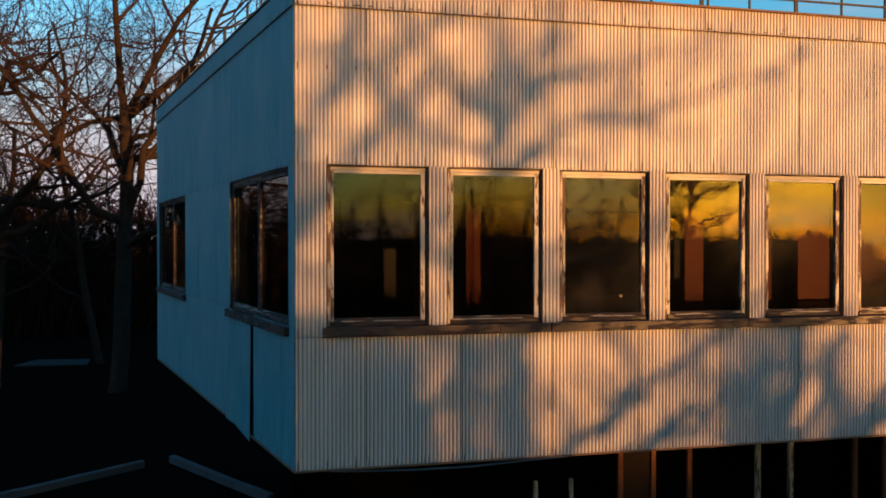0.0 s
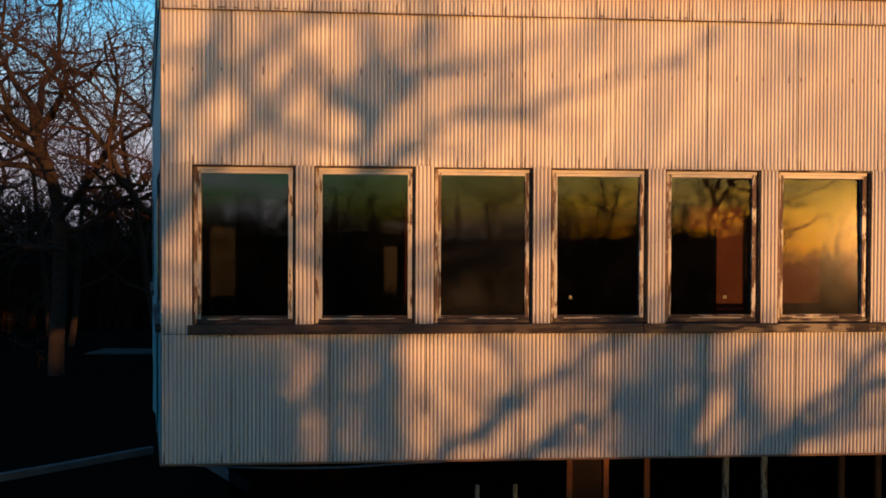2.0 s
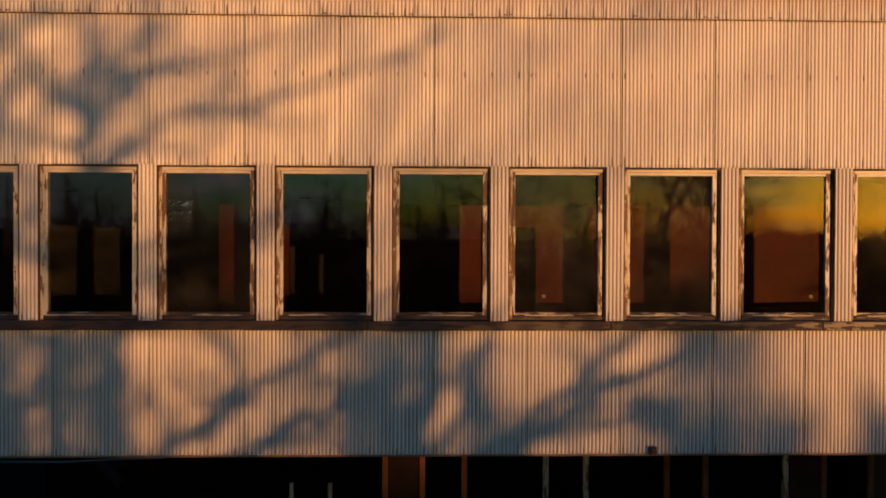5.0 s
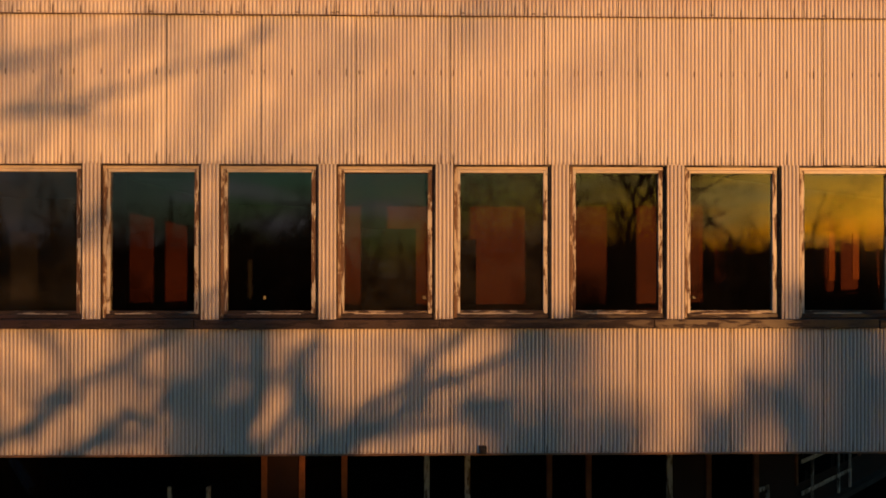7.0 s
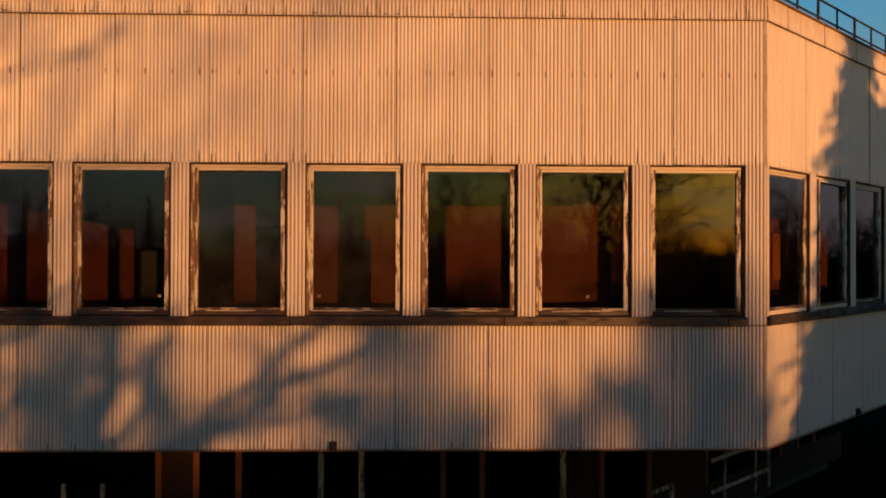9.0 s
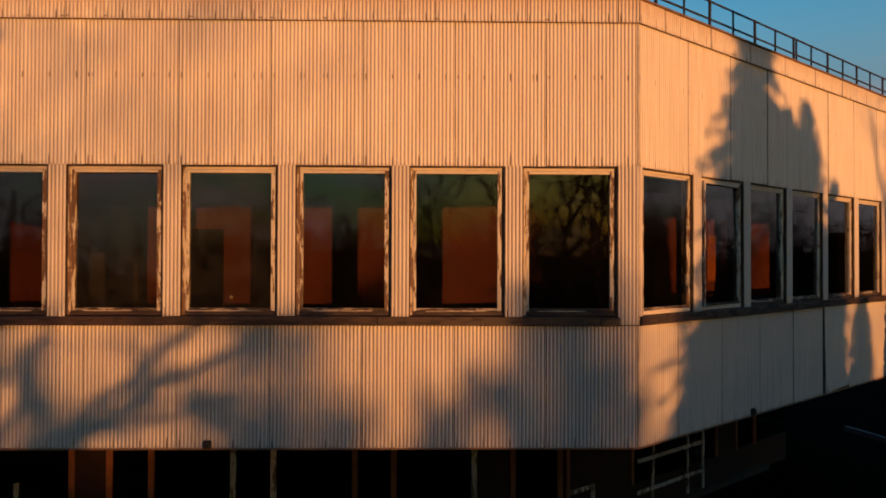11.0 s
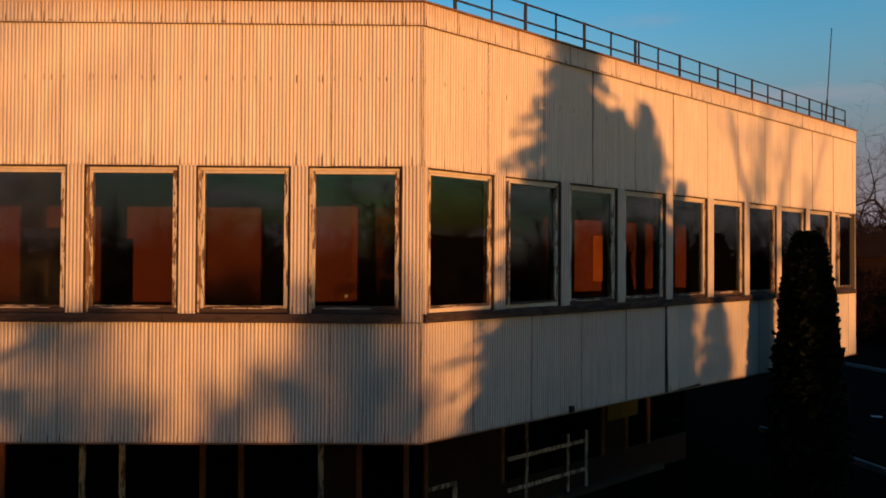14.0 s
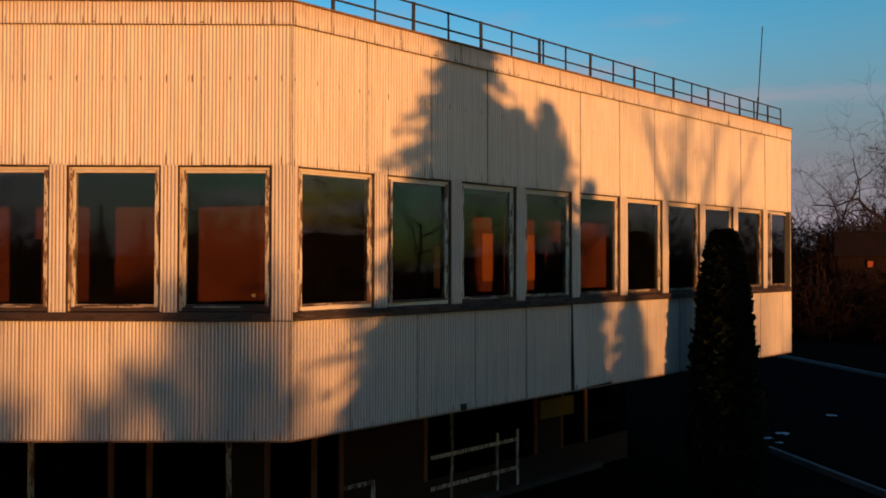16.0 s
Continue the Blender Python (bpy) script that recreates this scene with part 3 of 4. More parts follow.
for x in (5.72, 7.16):
    lit_board = tagged(part("sun_patch_board", boxes((x, x + 0.42, -0.03, -0.002, 5.2, 6.35), bevel=0.004), M_SUN_PATCH), "orange board standing in for a sunlit patch of the red-brown corridor wall", "panel", "corridor panels")
    lit_board.matrix_world = pose(C_B.x, C_B.y, 0, 0, 0, R_ANGLE)

# ---- roof railing ----


def railing(name, m, length, start, step, label):
    """Low roof railing of steel posts with two rails, set back from the edge."""
    ob = thing(name, m, label, "railing")
    rng = random.Random(int(length * 7))
    h, z0, y = 0.60, TOP - 0.1, 0.25
    n = int((length - start) / step) + 1
    for k in range(n):
        x = start + k * step
        thick = 0.027 if k % 2 else 0.012
        lean = rng.uniform(-0.012, 0.012)
        bm = boxes((x - thick, x + thick, y - 0.012, y + 0.012, z0, z0 + 0.1 + h))
        for v in bm.verts:
            if v.co.z > z0 + 0.3:
                v.co.x += lean
        part("post", bm, M_RAIL, ob)
        if k == 7:
            part("post", boxes((x + 0.09, x + 0.115, y - 0.012, y + 0.012, z0, z0 + 0.1 + h)), M_RAIL, ob)
    a, b = start, start + (n - 1) * step
    for z in (z0 + 0.1 + h - 0.02, z0 + 0.1 + 0.30):
        part("rail", boxes((a - 0.02, b + 0.02, y - 0.010, y + 0.010, z - 0.013, z + 0.013)), M_RAIL, ob)
    return ob


railing("roof_railing", RIGHT, R_LEN, 0.05, 0.735, "dark steel roof railing with two thin rails")
railing("roof_railing", FRONT, F_LEN, 0.3, 0.75, "dark steel roof railing with two thin rails")
railing("roof_railing", LEFT, L_LEN, 0.3, 0.75, "dark steel roof railing with two thin rails")

mast = thing("aerial_mast", pose(25.62, 8.35, 9.1), "thin dark leaning aerial mast on the roof", "mast")
part("rod", tube((0, 0, 0), (0.14, -0.05, 2.55), 0.012, 6), M_RAIL, mast)
part("bracket", tube((0, 0, 0), (0.04, -0.015, 0.75), 0.022, 6), M_RAIL, mast)

# ---- ground storey, set back below the overhang ----
G_TOP = BOTTOM + 0.012


def ground_front(m, length, mullions, wide, label, seed):
    ob = thing("ground_floor_glazing", m, label, "glazing", kind="structure")
    rng = random.Random(seed)
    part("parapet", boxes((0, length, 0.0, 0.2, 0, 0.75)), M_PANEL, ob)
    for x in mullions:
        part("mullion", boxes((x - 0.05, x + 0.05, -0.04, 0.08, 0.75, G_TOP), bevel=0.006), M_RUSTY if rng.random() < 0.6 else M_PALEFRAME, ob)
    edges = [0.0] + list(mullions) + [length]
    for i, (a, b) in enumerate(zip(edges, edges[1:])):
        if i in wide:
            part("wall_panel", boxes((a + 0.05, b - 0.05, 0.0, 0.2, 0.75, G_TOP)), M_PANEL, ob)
        else:
            g = part("pane", boxes((a + 0.05, b - 0.05, 0.018, 0.024, 0.75, G_TOP)), M_DIM, ob)
            g.visible_shadow = False
    return ob


gf = CORE[0].y
ground_front(pose(0.0, gf, 0), CORE[1].x, [6.2, 6.88, 7.65, 9.15, 9.89, 11.39, 12.11, 13.6, 14.32, 15.2], {1, 8}, "glazed ground-storey front with rusty frames", 3)


def lattice(m):
    """White weathered frame with cross rails in front of the side glazing."""
    ob = thing("window_lattice", m, "weathered white wooden window lattice", "window", kind="structure")
    for x in (0.0, 1.45, 2.15):
        part("upright", boxes((x - 0.035, x + 0.035, -0.05, 0.0, 0.12, 2.2 if x < 1 else 1.5), bevel=0.005), M_PALEFRAME, ob)
    for z in (0.06, 0.57, 1.27):
        part("cross_rail", boxes((-0.65, 2.15, -0.08, -0.052, z - 0.045, z + 0.045), bevel=0.005), M_PALEFRAME, ob)
    return ob


GE = pose(CORE[1].x, CORE[1].y, 0, 0, 0, R_ANGLE)
ground_front(GE, 11.5, [1.8, 4.0, 7.6, 8.6, 9.6], {1, 3}, "glazed ground-storey side with rusty frames", 4)
lattice(GE @ pose(4.75, -0.02, 0))
low = thing("low_frame", GE @ pose(1.8, -0.03, 0), "weathered white low wooden frame below the overhang", "frame", kind="structure")
part("rail", boxes((0.05, 0.8, -0.05, 0.0, 1.0, 1.08), bevel=0.005), M_PALEFRAME, low)
part("upright", boxes((0.7, 0.8, -0.052, 0.0, 0.12, 0.998), bevel=0.005), M_PALEFRAME, low)
for x in (4.5, 5.2):
    up = tagged(part("door_post", boxes((x - 0.035, x + 0.035, gf - 0.06, gf - 0.002, 0.1, 1.62), bevel=0.005), M_PALEFRAME), "weathered pale door post under the overhang", "post", "door posts", "structure")
board = tagged(part("fascia_board", boxes((7.7, 9.0, -0.10, -0.045, 1.62, 2.1), bevel=0.006), M_YELLOW), "faded yellow board above the side door", "board")
board.matrix_world = GE
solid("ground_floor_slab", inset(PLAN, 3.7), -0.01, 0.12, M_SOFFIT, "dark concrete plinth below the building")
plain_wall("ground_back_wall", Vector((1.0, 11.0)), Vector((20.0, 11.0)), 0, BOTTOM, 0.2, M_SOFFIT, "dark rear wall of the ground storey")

# ---- paths and kerbs ----


def kerb(points, w, h, label):
    ob = thing("kerb", pose(0, 0, 0), label, "kerb", kind="structure")
    for p, q in zip(points, points[1:]):
        p, q = Vector(p), Vector(q)
        d = (q - p)
        n = max(1, int(d.length / 1.0))
        a = math.degrees(math.atan2(d.y, d.x))
        for k in range(n):
            s = p + d * (k / n)
            b = part("kerb_stone", boxes((0.004, d.length / n - 0.004, 0, w, -0.1, h), bevel=0.012), M_KERB, ob)
            b.matrix_basis = pose(s.x, s.y, random.uniform(-0.012, 0.012), 0, 0, a)


kerb([(-12.0, 5.65), (-3.85, 11.72)], 0.18, 0.16, "pale concrete kerb along a path")
kerb([(-3.3, 12.05), (-0.5, 8.3)], 0.18, 0.16, "pale concrete kerb along a path")
kerb([(26.7, 14.5), (27.35, 11.84), (28.3, 7.55), (29.2, 3.0)], 0.16, 0.14, "pale concrete kerb along the side yard")
kerb([(36.5, 38.0), (37.3, 34.0), (39.3, 24.4), (40.5, 18.0)], 0.2, 0.16, "pale concrete kerb of the far path")
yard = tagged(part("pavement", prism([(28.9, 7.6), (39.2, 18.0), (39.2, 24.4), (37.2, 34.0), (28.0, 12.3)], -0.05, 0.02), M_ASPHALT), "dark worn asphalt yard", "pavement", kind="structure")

tagged(part("pavement", prism([(-13.4, 29.8), (-10.0, 29.6), (-10.3, 31.3), (-13.0, 31.6)], -0.05, 0.05), M_BACK), "dull concrete slab on the dark ground below the oaks", "pavement", kind="structure")

# ---- trees ----


def grow(seed, height, spread, fork, levels, twig=0.012, girth=0.26, up=0.25, counts=(7, 6, 5, 4, 3), trunk=0.72, reach=0.85, thin=0.51, crook=0.24, limbs=()):
    """Segments (p, q, r0, r1, level) of a bare tree: a crooked trunk that forks into limbs, branches and twigs."""
    rng = random.Random(seed)
    segs = []

    def limb(p, d, length, r, level):
        n = 6 if level == 0 else ((7 if crook > 0.3 else 5) if level < 3 else 3)
        step = length / n
        points = [(p.copy(), d.copy(), r)]
        for i in range(n):
            bend = Vector((rng.gauss(0, 1), rng.gauss(0, 1), rng.gauss(0, 1))) * (0.08 if level == 0 else crook)
            d = (d + bend + Vector((0, 0, up * (0.3 if level else 0.1)))).normalized()
            q = p + d * step
            r1 = max(r * ((0.94 if crook > 0.3 else 0.90) if level == 0 else 0.84 if crook > 0.3 else 0.82), twig * 0.5)
            segs.append((p.copy(), q.copy(), r, r1, level))
            p, r = q, r1
            points.append((p.copy(), d.copy(), r))
        if level >= levels:
            return
        if level == 0 and crook > 0.3:
            for j in range(3):
                a = 2.1 * j + rng.uniform(-0.5, 0.5)
                limb(p.copy(), (d + Vector((math.cos(a), math.sin(a), 0.25)) * 0.55).normalized(), length * rng.uniform(0.75, 1.05), r * 0.78, 1)
        k = counts[min(level, len(counts) - 1)]
        for j in range(k):
            t = (fork + (1 - fork) * (j + rng.random()) / k) if level == 0 else (0.22 + 0.78 * (j + rng.random()) / k)
            f = t * n
            i = min(int(f), n - 1)
            a, da, ra = points[i]
            b, _, _ = points[i + 1]
            start = a.lerp(b, f - i)
            side = Vector((rng.gauss(0, 1), rng.gauss(0, 1), rng.gauss(0, 0.5)))
            side -= da * side.dot(da)
            side.normalize()
            lift = rng.uniform(0.35, 0.8)
            nd = (da * lift + side * (spread if level < 2 else 0.9)).normalized()
            limb(start, nd, length * rng.uniform(0.42, 0.68) * (reach if level == 0 else 1.0), max(ra * rng.uniform(0.78, 1.22) * thin, twig), level + 1)

    if not limbs:
        limb(Vector((0, 0, -0.15)), Vector((0, 0, 1)), height * trunk, girth, 0)
    for index, (points, r, shoots) in enumerate(limbs):
        # a limb that follows a bent line in the tree's own x-z plane, with shoots along it
        pts = [Vector((x, rng.uniform(-0.5, 0.5) if index else 0, z)) for x, z in points]
        n = 10
        line = []
        for i in range(n + 1):
            f = i / n * (len(pts) - 1)
            k = min(int(f), len(pts) - 2)
            p0, p1, p2, p3 = pts[max(k - 1, 0)], pts[k], pts[k + 1], pts[min(k + 2, len(pts) - 1)]
            t = f - k
            line.append(0.5 * (2 * p1 + (p2 - p0) * t + (2 * p0 - 5 * p1 + 4 * p2 - p3) * t * t + (3 * p1 - p0 - 3 * p2 + p3) * t ** 3)
                        + Vector((rng.gauss(0, 0.04), rng.gauss(0, 0.1), rng.gauss(0, 0.04))))
        total = sum((b - a).length for a, b in zip(line, line[1:]))
        for i in range(n):
            r0, r1 = r * (1 - 0.72 * i / n), r * (1 - 0.72 * (i + 1) / n)
            segs.append((line[i], line[i + 1], r0, r1, 0 if index == 0 else 1))
        for j in range(shoots):
            i = min(n - 1, int(n * (0.15 + 0.85 * (j + rng.random()) / shoots)))
            along = (line[i + 1] - line[i]).normalized()
            side = Vector((rng.gauss(0, 0.8), rng.gauss(0, 0.8), rng.gauss(0.3, 0.8))).normalized()
            limb(line[i].copy(), (along * 0.7 + side * 0.7).normalized(), total * rng.uniform(0.16, 0.34), max(r * (1 - 0.72 * i / n) * thin, twig), 2)
    return segs


def tubes(segs, name, mat, sides):
    verts, faces = [], []
    for p, q, r0, r1, level in segs:
        d = (q - p).normalized()
        u = d.orthogonal().normalized()
        w = d.cross(u)
        base, s = len(verts), sides(level)
        for c, r in ((p, r0), (q + d * r1 * 0.3, r1)):
            for k in range(s):
                a = 2 * math.pi * k / s
                verts.append(c + (u * math.cos(a) + w * math.sin(a)) * r)
        faces += [(base + k, base + (k + 1) % s, base + s + (k + 1) % s, base + s + k) for k in range(s)]
    me = mesh_of(name, verts, faces, mat)
    me.polygons.foreach_set("use_smooth", [True] * len(me.polygons))
    return me


def bare_tree(label, seed, height, group="", **how):
    segs = grow(seed, height, **how)
    ob = tagged(new("bare_tree"), label, "tree", group)
    part("trunk", tubes([s for s in segs if s[4] < 2], "trunk", M_BARK, lambda l: 8 if l == 0 else 6), M_BARK, ob)
    part("crown", tubes([s for s in segs if s[4] >= 2], "crown", M_TWIG, lambda l: 4 if l == 2 else 3), M_TWIG, ob)
    return ob


def needles(seed, height, radius, base=0.3, whorl=0.30, droop=0.35, column=False, fronds=11, taper=0.85):
    """A conifer's crown: whorls of drooping boughs, each a ragged spray of small needle blades."""
    rng = random.Random(seed)
    verts, faces = [], []

    def blade(c, d, n, l, w):
        b = len(verts)
        s = d.cross(n).normalized() * w
        verts.extend((c - s * 0.4, c + s * 0.4, c + d * l * 0.6 + s, c + d * l, c + d * l * 0.6 - s))
        faces.append((b, b + 1, b + 2, b + 3, b + 4))

    z = base
    while z < height - 0.05:
        t = (z - base) / (height - base)
        r = radius * ((1 - t) ** (0.42 if column else taper)) * (min(1, 0.55 + t * 2.2) if column else 1) * (rng.uniform(0.94, 1.05) if column else rng.uniform(0.78, 1.1)) + 0.05
        k = max(5, int(fronds * (0.5 + r / max(radius, 0.1))))
        a0 = rng.random() * 6.28
        for j in range(k):
            a = a0 + 6.283 * j / k + rng.uniform(-0.2, 0.2)
            rr = r * (rng.uniform(0.82, 1.06) if column else rng.uniform(0.7, 1.12))
            out = Vector((math.cos(a), math.sin(a), 0))
            d = (out + Vector((0, 0, (0.9 if column else -droop) + rng.uniform(-0.15, 0.2)))).normalized()
            if column:
                start = Vector((0, 0, z)) + out * rr * 0.35
                length = rr * 0.75
            else:
                start, length = Vector((0, 0, z)), rr
            m = max(3, int(length / 0.16))
            for i in range(m):
                c = start + d * length * (i + 0.3) / m
                tw = (0.11 if column else 0.16) + 0.25 * length * (1 - i / m) * 0.5
                for sgn in (-1, 1, 0):
                    bd = (d + out.cross(Vector((0, 0, 1))) * sgn * 0.9 + Vector((0, 0, rng.uniform(-0.4, 0.25)))).normalized()
                    blade(c, bd, Vector((rng.gauss(0, 0.4), rng.gauss(0, 0.4), 1)).normalized(), tw * rng.uniform(0.7, 1.2), 0.045 + tw * 0.16)
        z += whorl * rng.uniform(0.7, 1.2) * (0.6 + 0.5 * (1 - t))
    return mesh_of("crown", verts, faces, M_NEEDLE)


def conifer(name, label, seed, height, radius, where, group="", **how):
    ob = tagged(new(name), label, "tree", group)
    part("trunk", tubes([(Vector((0, 0, -0.1)), Vector((0, 0, height * 0.9)), height * 0.016, 0.02, 0)], "trunk", M_BARK, lambda l: 8), M_BARK, ob)
    part("crown", needles(seed, height, radius, **how), M_NEEDLE, ob)
    ob.matrix_world = where
    return ob


def toward_sun(p, d):
    """The spot on the ground that lies d metres from p towards the sun."""
    return p.x + SUN_DIR.x * d, p.y + SUN_DIR.y * d


def on_front(x):
    return P_LEFT + Vector((x - P_LEFT.x, 0))


def on_east(s):
    return P_RIGHT + R_VEC * s


conifer("thuja", "dark columnar thuja beside the building", 4, 6.30, 0.94, pose(23.5, 5.19, 0), column=True, base=0.12, whorl=0.075, fronds=30)

# the yard's spruces, whose shadows lie on the east facade
# the one at 9.5 is added unseen, to keep the sun off the thuja
for s, d, h, r, rz, seed in ((3.2, 20, 11.3, 4.3, 0, 8), (4.35, 21, 9.35, 3.0, 70, 11), (5.13, 22, 9.6, 3.1, 40, 9), (6.32, 24, 8.4, 1.0, 80, 10), (7.62, 25, 6.2, 2.2, 15, 12), (2.25, 23, 6.1, 2.9, 60, 16), (1.55, 21, 5.75, 2.5, 130, 17), (9.5, 24, 7.4, 1.0, 200, 15), (11.3, 26, 6.2, 1.2, 120, 13)):
    x, y = toward_sun(on_east(s), d)
    conifer("spruce", "tall dark spruce in the yard" if h > 9.5 else "young dark spruce in the yard", seed, h, r, pose(x, y, 0, 0, 0, rz), "yard spruces", whorl=0.19, fronds=21, taper=0.62 if h < 10 else 0.74)

# spruces across the fields behind the walk, small above the scrub
far_spruce = conifer("spruce", "dark spruce far across the yard", 41, 11.5, 1.9, pose(-16, -62, 0), "far spruces", whorl=0.42, fronds=10, taper=0.8)
for x, y, k, rz in ((-12.5, -64, 0.9, 70), (-27, -60, 1.05, 160), (-3.5, -70, 1.0, 220), (6.5, -66, 0.85, 310), (9.0, -64, 1.0, 15), (20, -74, 1.1, 100), (30.5, -70, 0.95, 190), (-36, -66, 1.1, 40)):
    copy_thing(far_spruce, pose(x, y, 0, 0, 0, rz) @ Matrix.Diagonal((k, k, k, 1)))

OAK = dict(spread=0.9, fork=0.50, levels=4, girth=0.36, up=0.34, counts=(8, 7, 6, 4), trunk=0.50, reach=1.45, thin=0.60, crook=0.36, twig=0.012)
oak_a = bare_tree("large bare oak with crooked limbs beside the building", 21, 23.0, "oaks", **OAK)
oak_a.matrix_world = pose(-7.0, 22.5, 0)
oak_b = bare_tree("large bare oak with crooked limbs beside the building", 22, 22.0, "oaks", **OAK)
oak_b.matrix_world = pose(-12.2, 24.0, 0)
oak_c = bare_tree("tall bare tree with dense twigs", 23, 17.0, "bare trees", spread=0.95, fork=0.25, levels=4, girth=0.20, up=0.4, counts=(9, 6, 4, 3))
oak_c.matrix_world = pose(-15.5, 33.0, 0)
copy_thing(oak_c, pose(-4.5, 34.0, 0, 0, 0, 70))
copy_thing(oak_c, pose(-9.5, 30.0, 0, 0, 0, 210))
copy_thing(oak_c, pose(-19.0, 38.0, 0, 0, 0, 310))
copy_thing(oak_b, pose(-20.0, 31.0, 0, 0, 0, 130))
# bare trees behind the walk and east of the yard, mirrored in the panes
for x, y, k, rz in ((-26, -38, 0.75, 20), (-17, -46, 0.8, 140), (-9, -40, 0.62, 250), (-2, -47, 0.75, 75), (5, -41, 0.66, 190), (11, -50, 0.8, 300), (17, -44, 0.62, 10), (21, -57, 0.8, 100), (44, -3, 0.7, 60), (47, 7, 0.62, 170), (52, -9, 0.7, 280), (60, 3, 0.8, 30)):
    copy_thing(oak_c, pose(x, y, 0, 0, 0, rz) @ Matrix.Diagonal((k, k, k, 1)))

# trees and bushes across the yard, towards the sun
SLOPE = math.tan(radians(SUN_EL))


def yard_oak(label, seed, at, angle, foot, d, lines, group, **how):
    """A wide bare tree d metres out from a facade. lines: (bent line, radius, shoots), each point given as
    (metres along the facade, height) of the spot that it shades there."""
    across = math.cos(radians(SUN_AZ - angle))
    limbs = [([((x - foot) * across, z + d * SLOPE) for x, z in line], r, k) for line, r, k in lines]
    limbs[0][0][0] = (0, -0.15)
    ob = bare_tree(label, seed, 10.0, group, limbs=limbs, spread=0.9, fork=0.2, **how)
    bx, by = toward_sun(at(foot), d)
    ob.matrix_world = pose(bx, by, 0, 0, 0, SUN_AZ)
    return ob


WIDE = dict(levels=3, counts=(1, 1, 5, 4), twig=0.014, thin=0.5, up=0.10)
LIGHT = dict(WIDE, counts=(1, 1, 4, 3), twig=0.012)
yard_oak("wide bare oak across the yard", 61, on_front, 0, 2.3, 32, [
    ([(2.3, 0), (2.25, 3.9), (2.3, 4.9), (2.62, 7.0), (2.6, 7.7)], 0.16, 7),
    ([(2.6, 7.5), (2.2, 7.95), (1.85, 8.4), (1.3, 9.2)], 0.10, 7),
    ([(2.6, 7.6), (2.62, 8.2), (2.75, 9.6)], 0.10, 6),
    ([(2.65, 7.2), (3.0, 7.87), (4.3, 8.3), (5.7, 8.75)], 0.08, 10),
    ([(2.65, 6.9), (3.6, 7.5), (5.3, 7.85), (7.3, 8.65)], 0.085, 13),
    ([(2.6, 6.6), (3.3, 7.2), (3.9, 7.1), (4.4, 7.3)], 0.07, 5),
    ([(3.0, 7.85), (3.35, 8.4), (3.45, 9.3)], 0.085, 6),
    ([(2.3, 4.4), (2.7, 4.72), (3.7, 4.82), (4.6, 4.4)], 0.075, 4),
    ([(2.3, 4.3), (1.9, 4.75), (1.3, 4.65), (0.7, 4.4)], 0.07, 5),
    ([(2.3, 5.2), (3.6, 6.0), (5.2, 6.3), (6.4, 6.9)], 0.08, 8),
    ([(2.4, 5.6), (1.5, 6.2), (0.9, 6.9), (0.5, 7.9)], 0.08, 8),
    ([(2.6, 7.1), (1.7, 7.5), (1.2, 8.0), (0.4, 8.5)], 0.06, 7),
    ([(2.3, 4.6), (1.4, 5.3), (0.6, 5.6), (-0.3, 6.3)], 0.10, 11),
    ([(2.35, 5.0), (3.2, 5.5), (4.2, 5.7), (5.2, 6.2)], 0.10, 11),
    ([(2.4, 5.8), (2.0, 6.3), (1.9, 7.0)], 0.08, 7),
    ([(2.3, 4.5), (3.0, 4.95), (4.0, 5.05), (5.0, 4.9)], 0.10, 6),
], "yard oaks", **WIDE)
yard_oak("crooked bare oak across the yard", 67, on_front, 0, -0.3, 34, [
    ([(-0.3, 0), (-0.2, 4.0), (0.05, 6.3), (0.3, 7.4), (0.78, 7.95)], 0.15, 9),
    ([(0.6, 7.8), (0.85, 8.3), (0.8, 8.9), (0.6, 9.6)], 0.12, 8),
    ([(0.0, 5.9), (1.0, 7.25), (1.55, 7.75), (2.0, 8.3)], 0.10, 9),
    ([(0.2, 7.0), (-0.3, 7.8), (-0.5, 8.8)], 0.09, 7),
    ([(1.2, 7.5), (1.5, 8.4), (1.9, 8.75), (2.4, 8.8)], 0.07, 7),
    ([(-0.2, 3.6), (0.5, 4.2), (1.2, 4.3), (1.8, 4.9)], 0.09, 9),
    ([(-0.2, 4.4), (0.5, 5.1), (1.3, 5.6), (2.2, 6.5)], 0.10, 10),
    ([(-0.2, 3.2), (0.4, 3.7), (1.0, 3.8), (1.6, 3.7)], 0.10, 10),
], "yard oaks", **WIDE)
yard_oak("bare tree with slanting limbs across the yard", 66, on_front, 0, 3.3, 25, [
    ([(3.3, 0), (3.4, 2.4), (3.7, 3.3), (4.3, 3.75)], 0.17, 4),
    ([(4.0, 3.5), (4.9, 4.15), (5.9, 4.8), (6.5, 5.4)], 0.11, 8),
    ([(3.7, 2.6), (4.9, 3.4), (5.3, 3.7), (6.0, 3.85)], 0.12, 7),
    ([(4.2, 3.9), (4.6, 4.4), (4.2, 4.8), (3.8, 5.3)], 0.06, 4),
    ([(4.5, 3.2), (5.6, 3.5), (6.3, 4.1), (6.9, 4.9)], 0.07, 7),
], "yard oaks", **LIGHT)
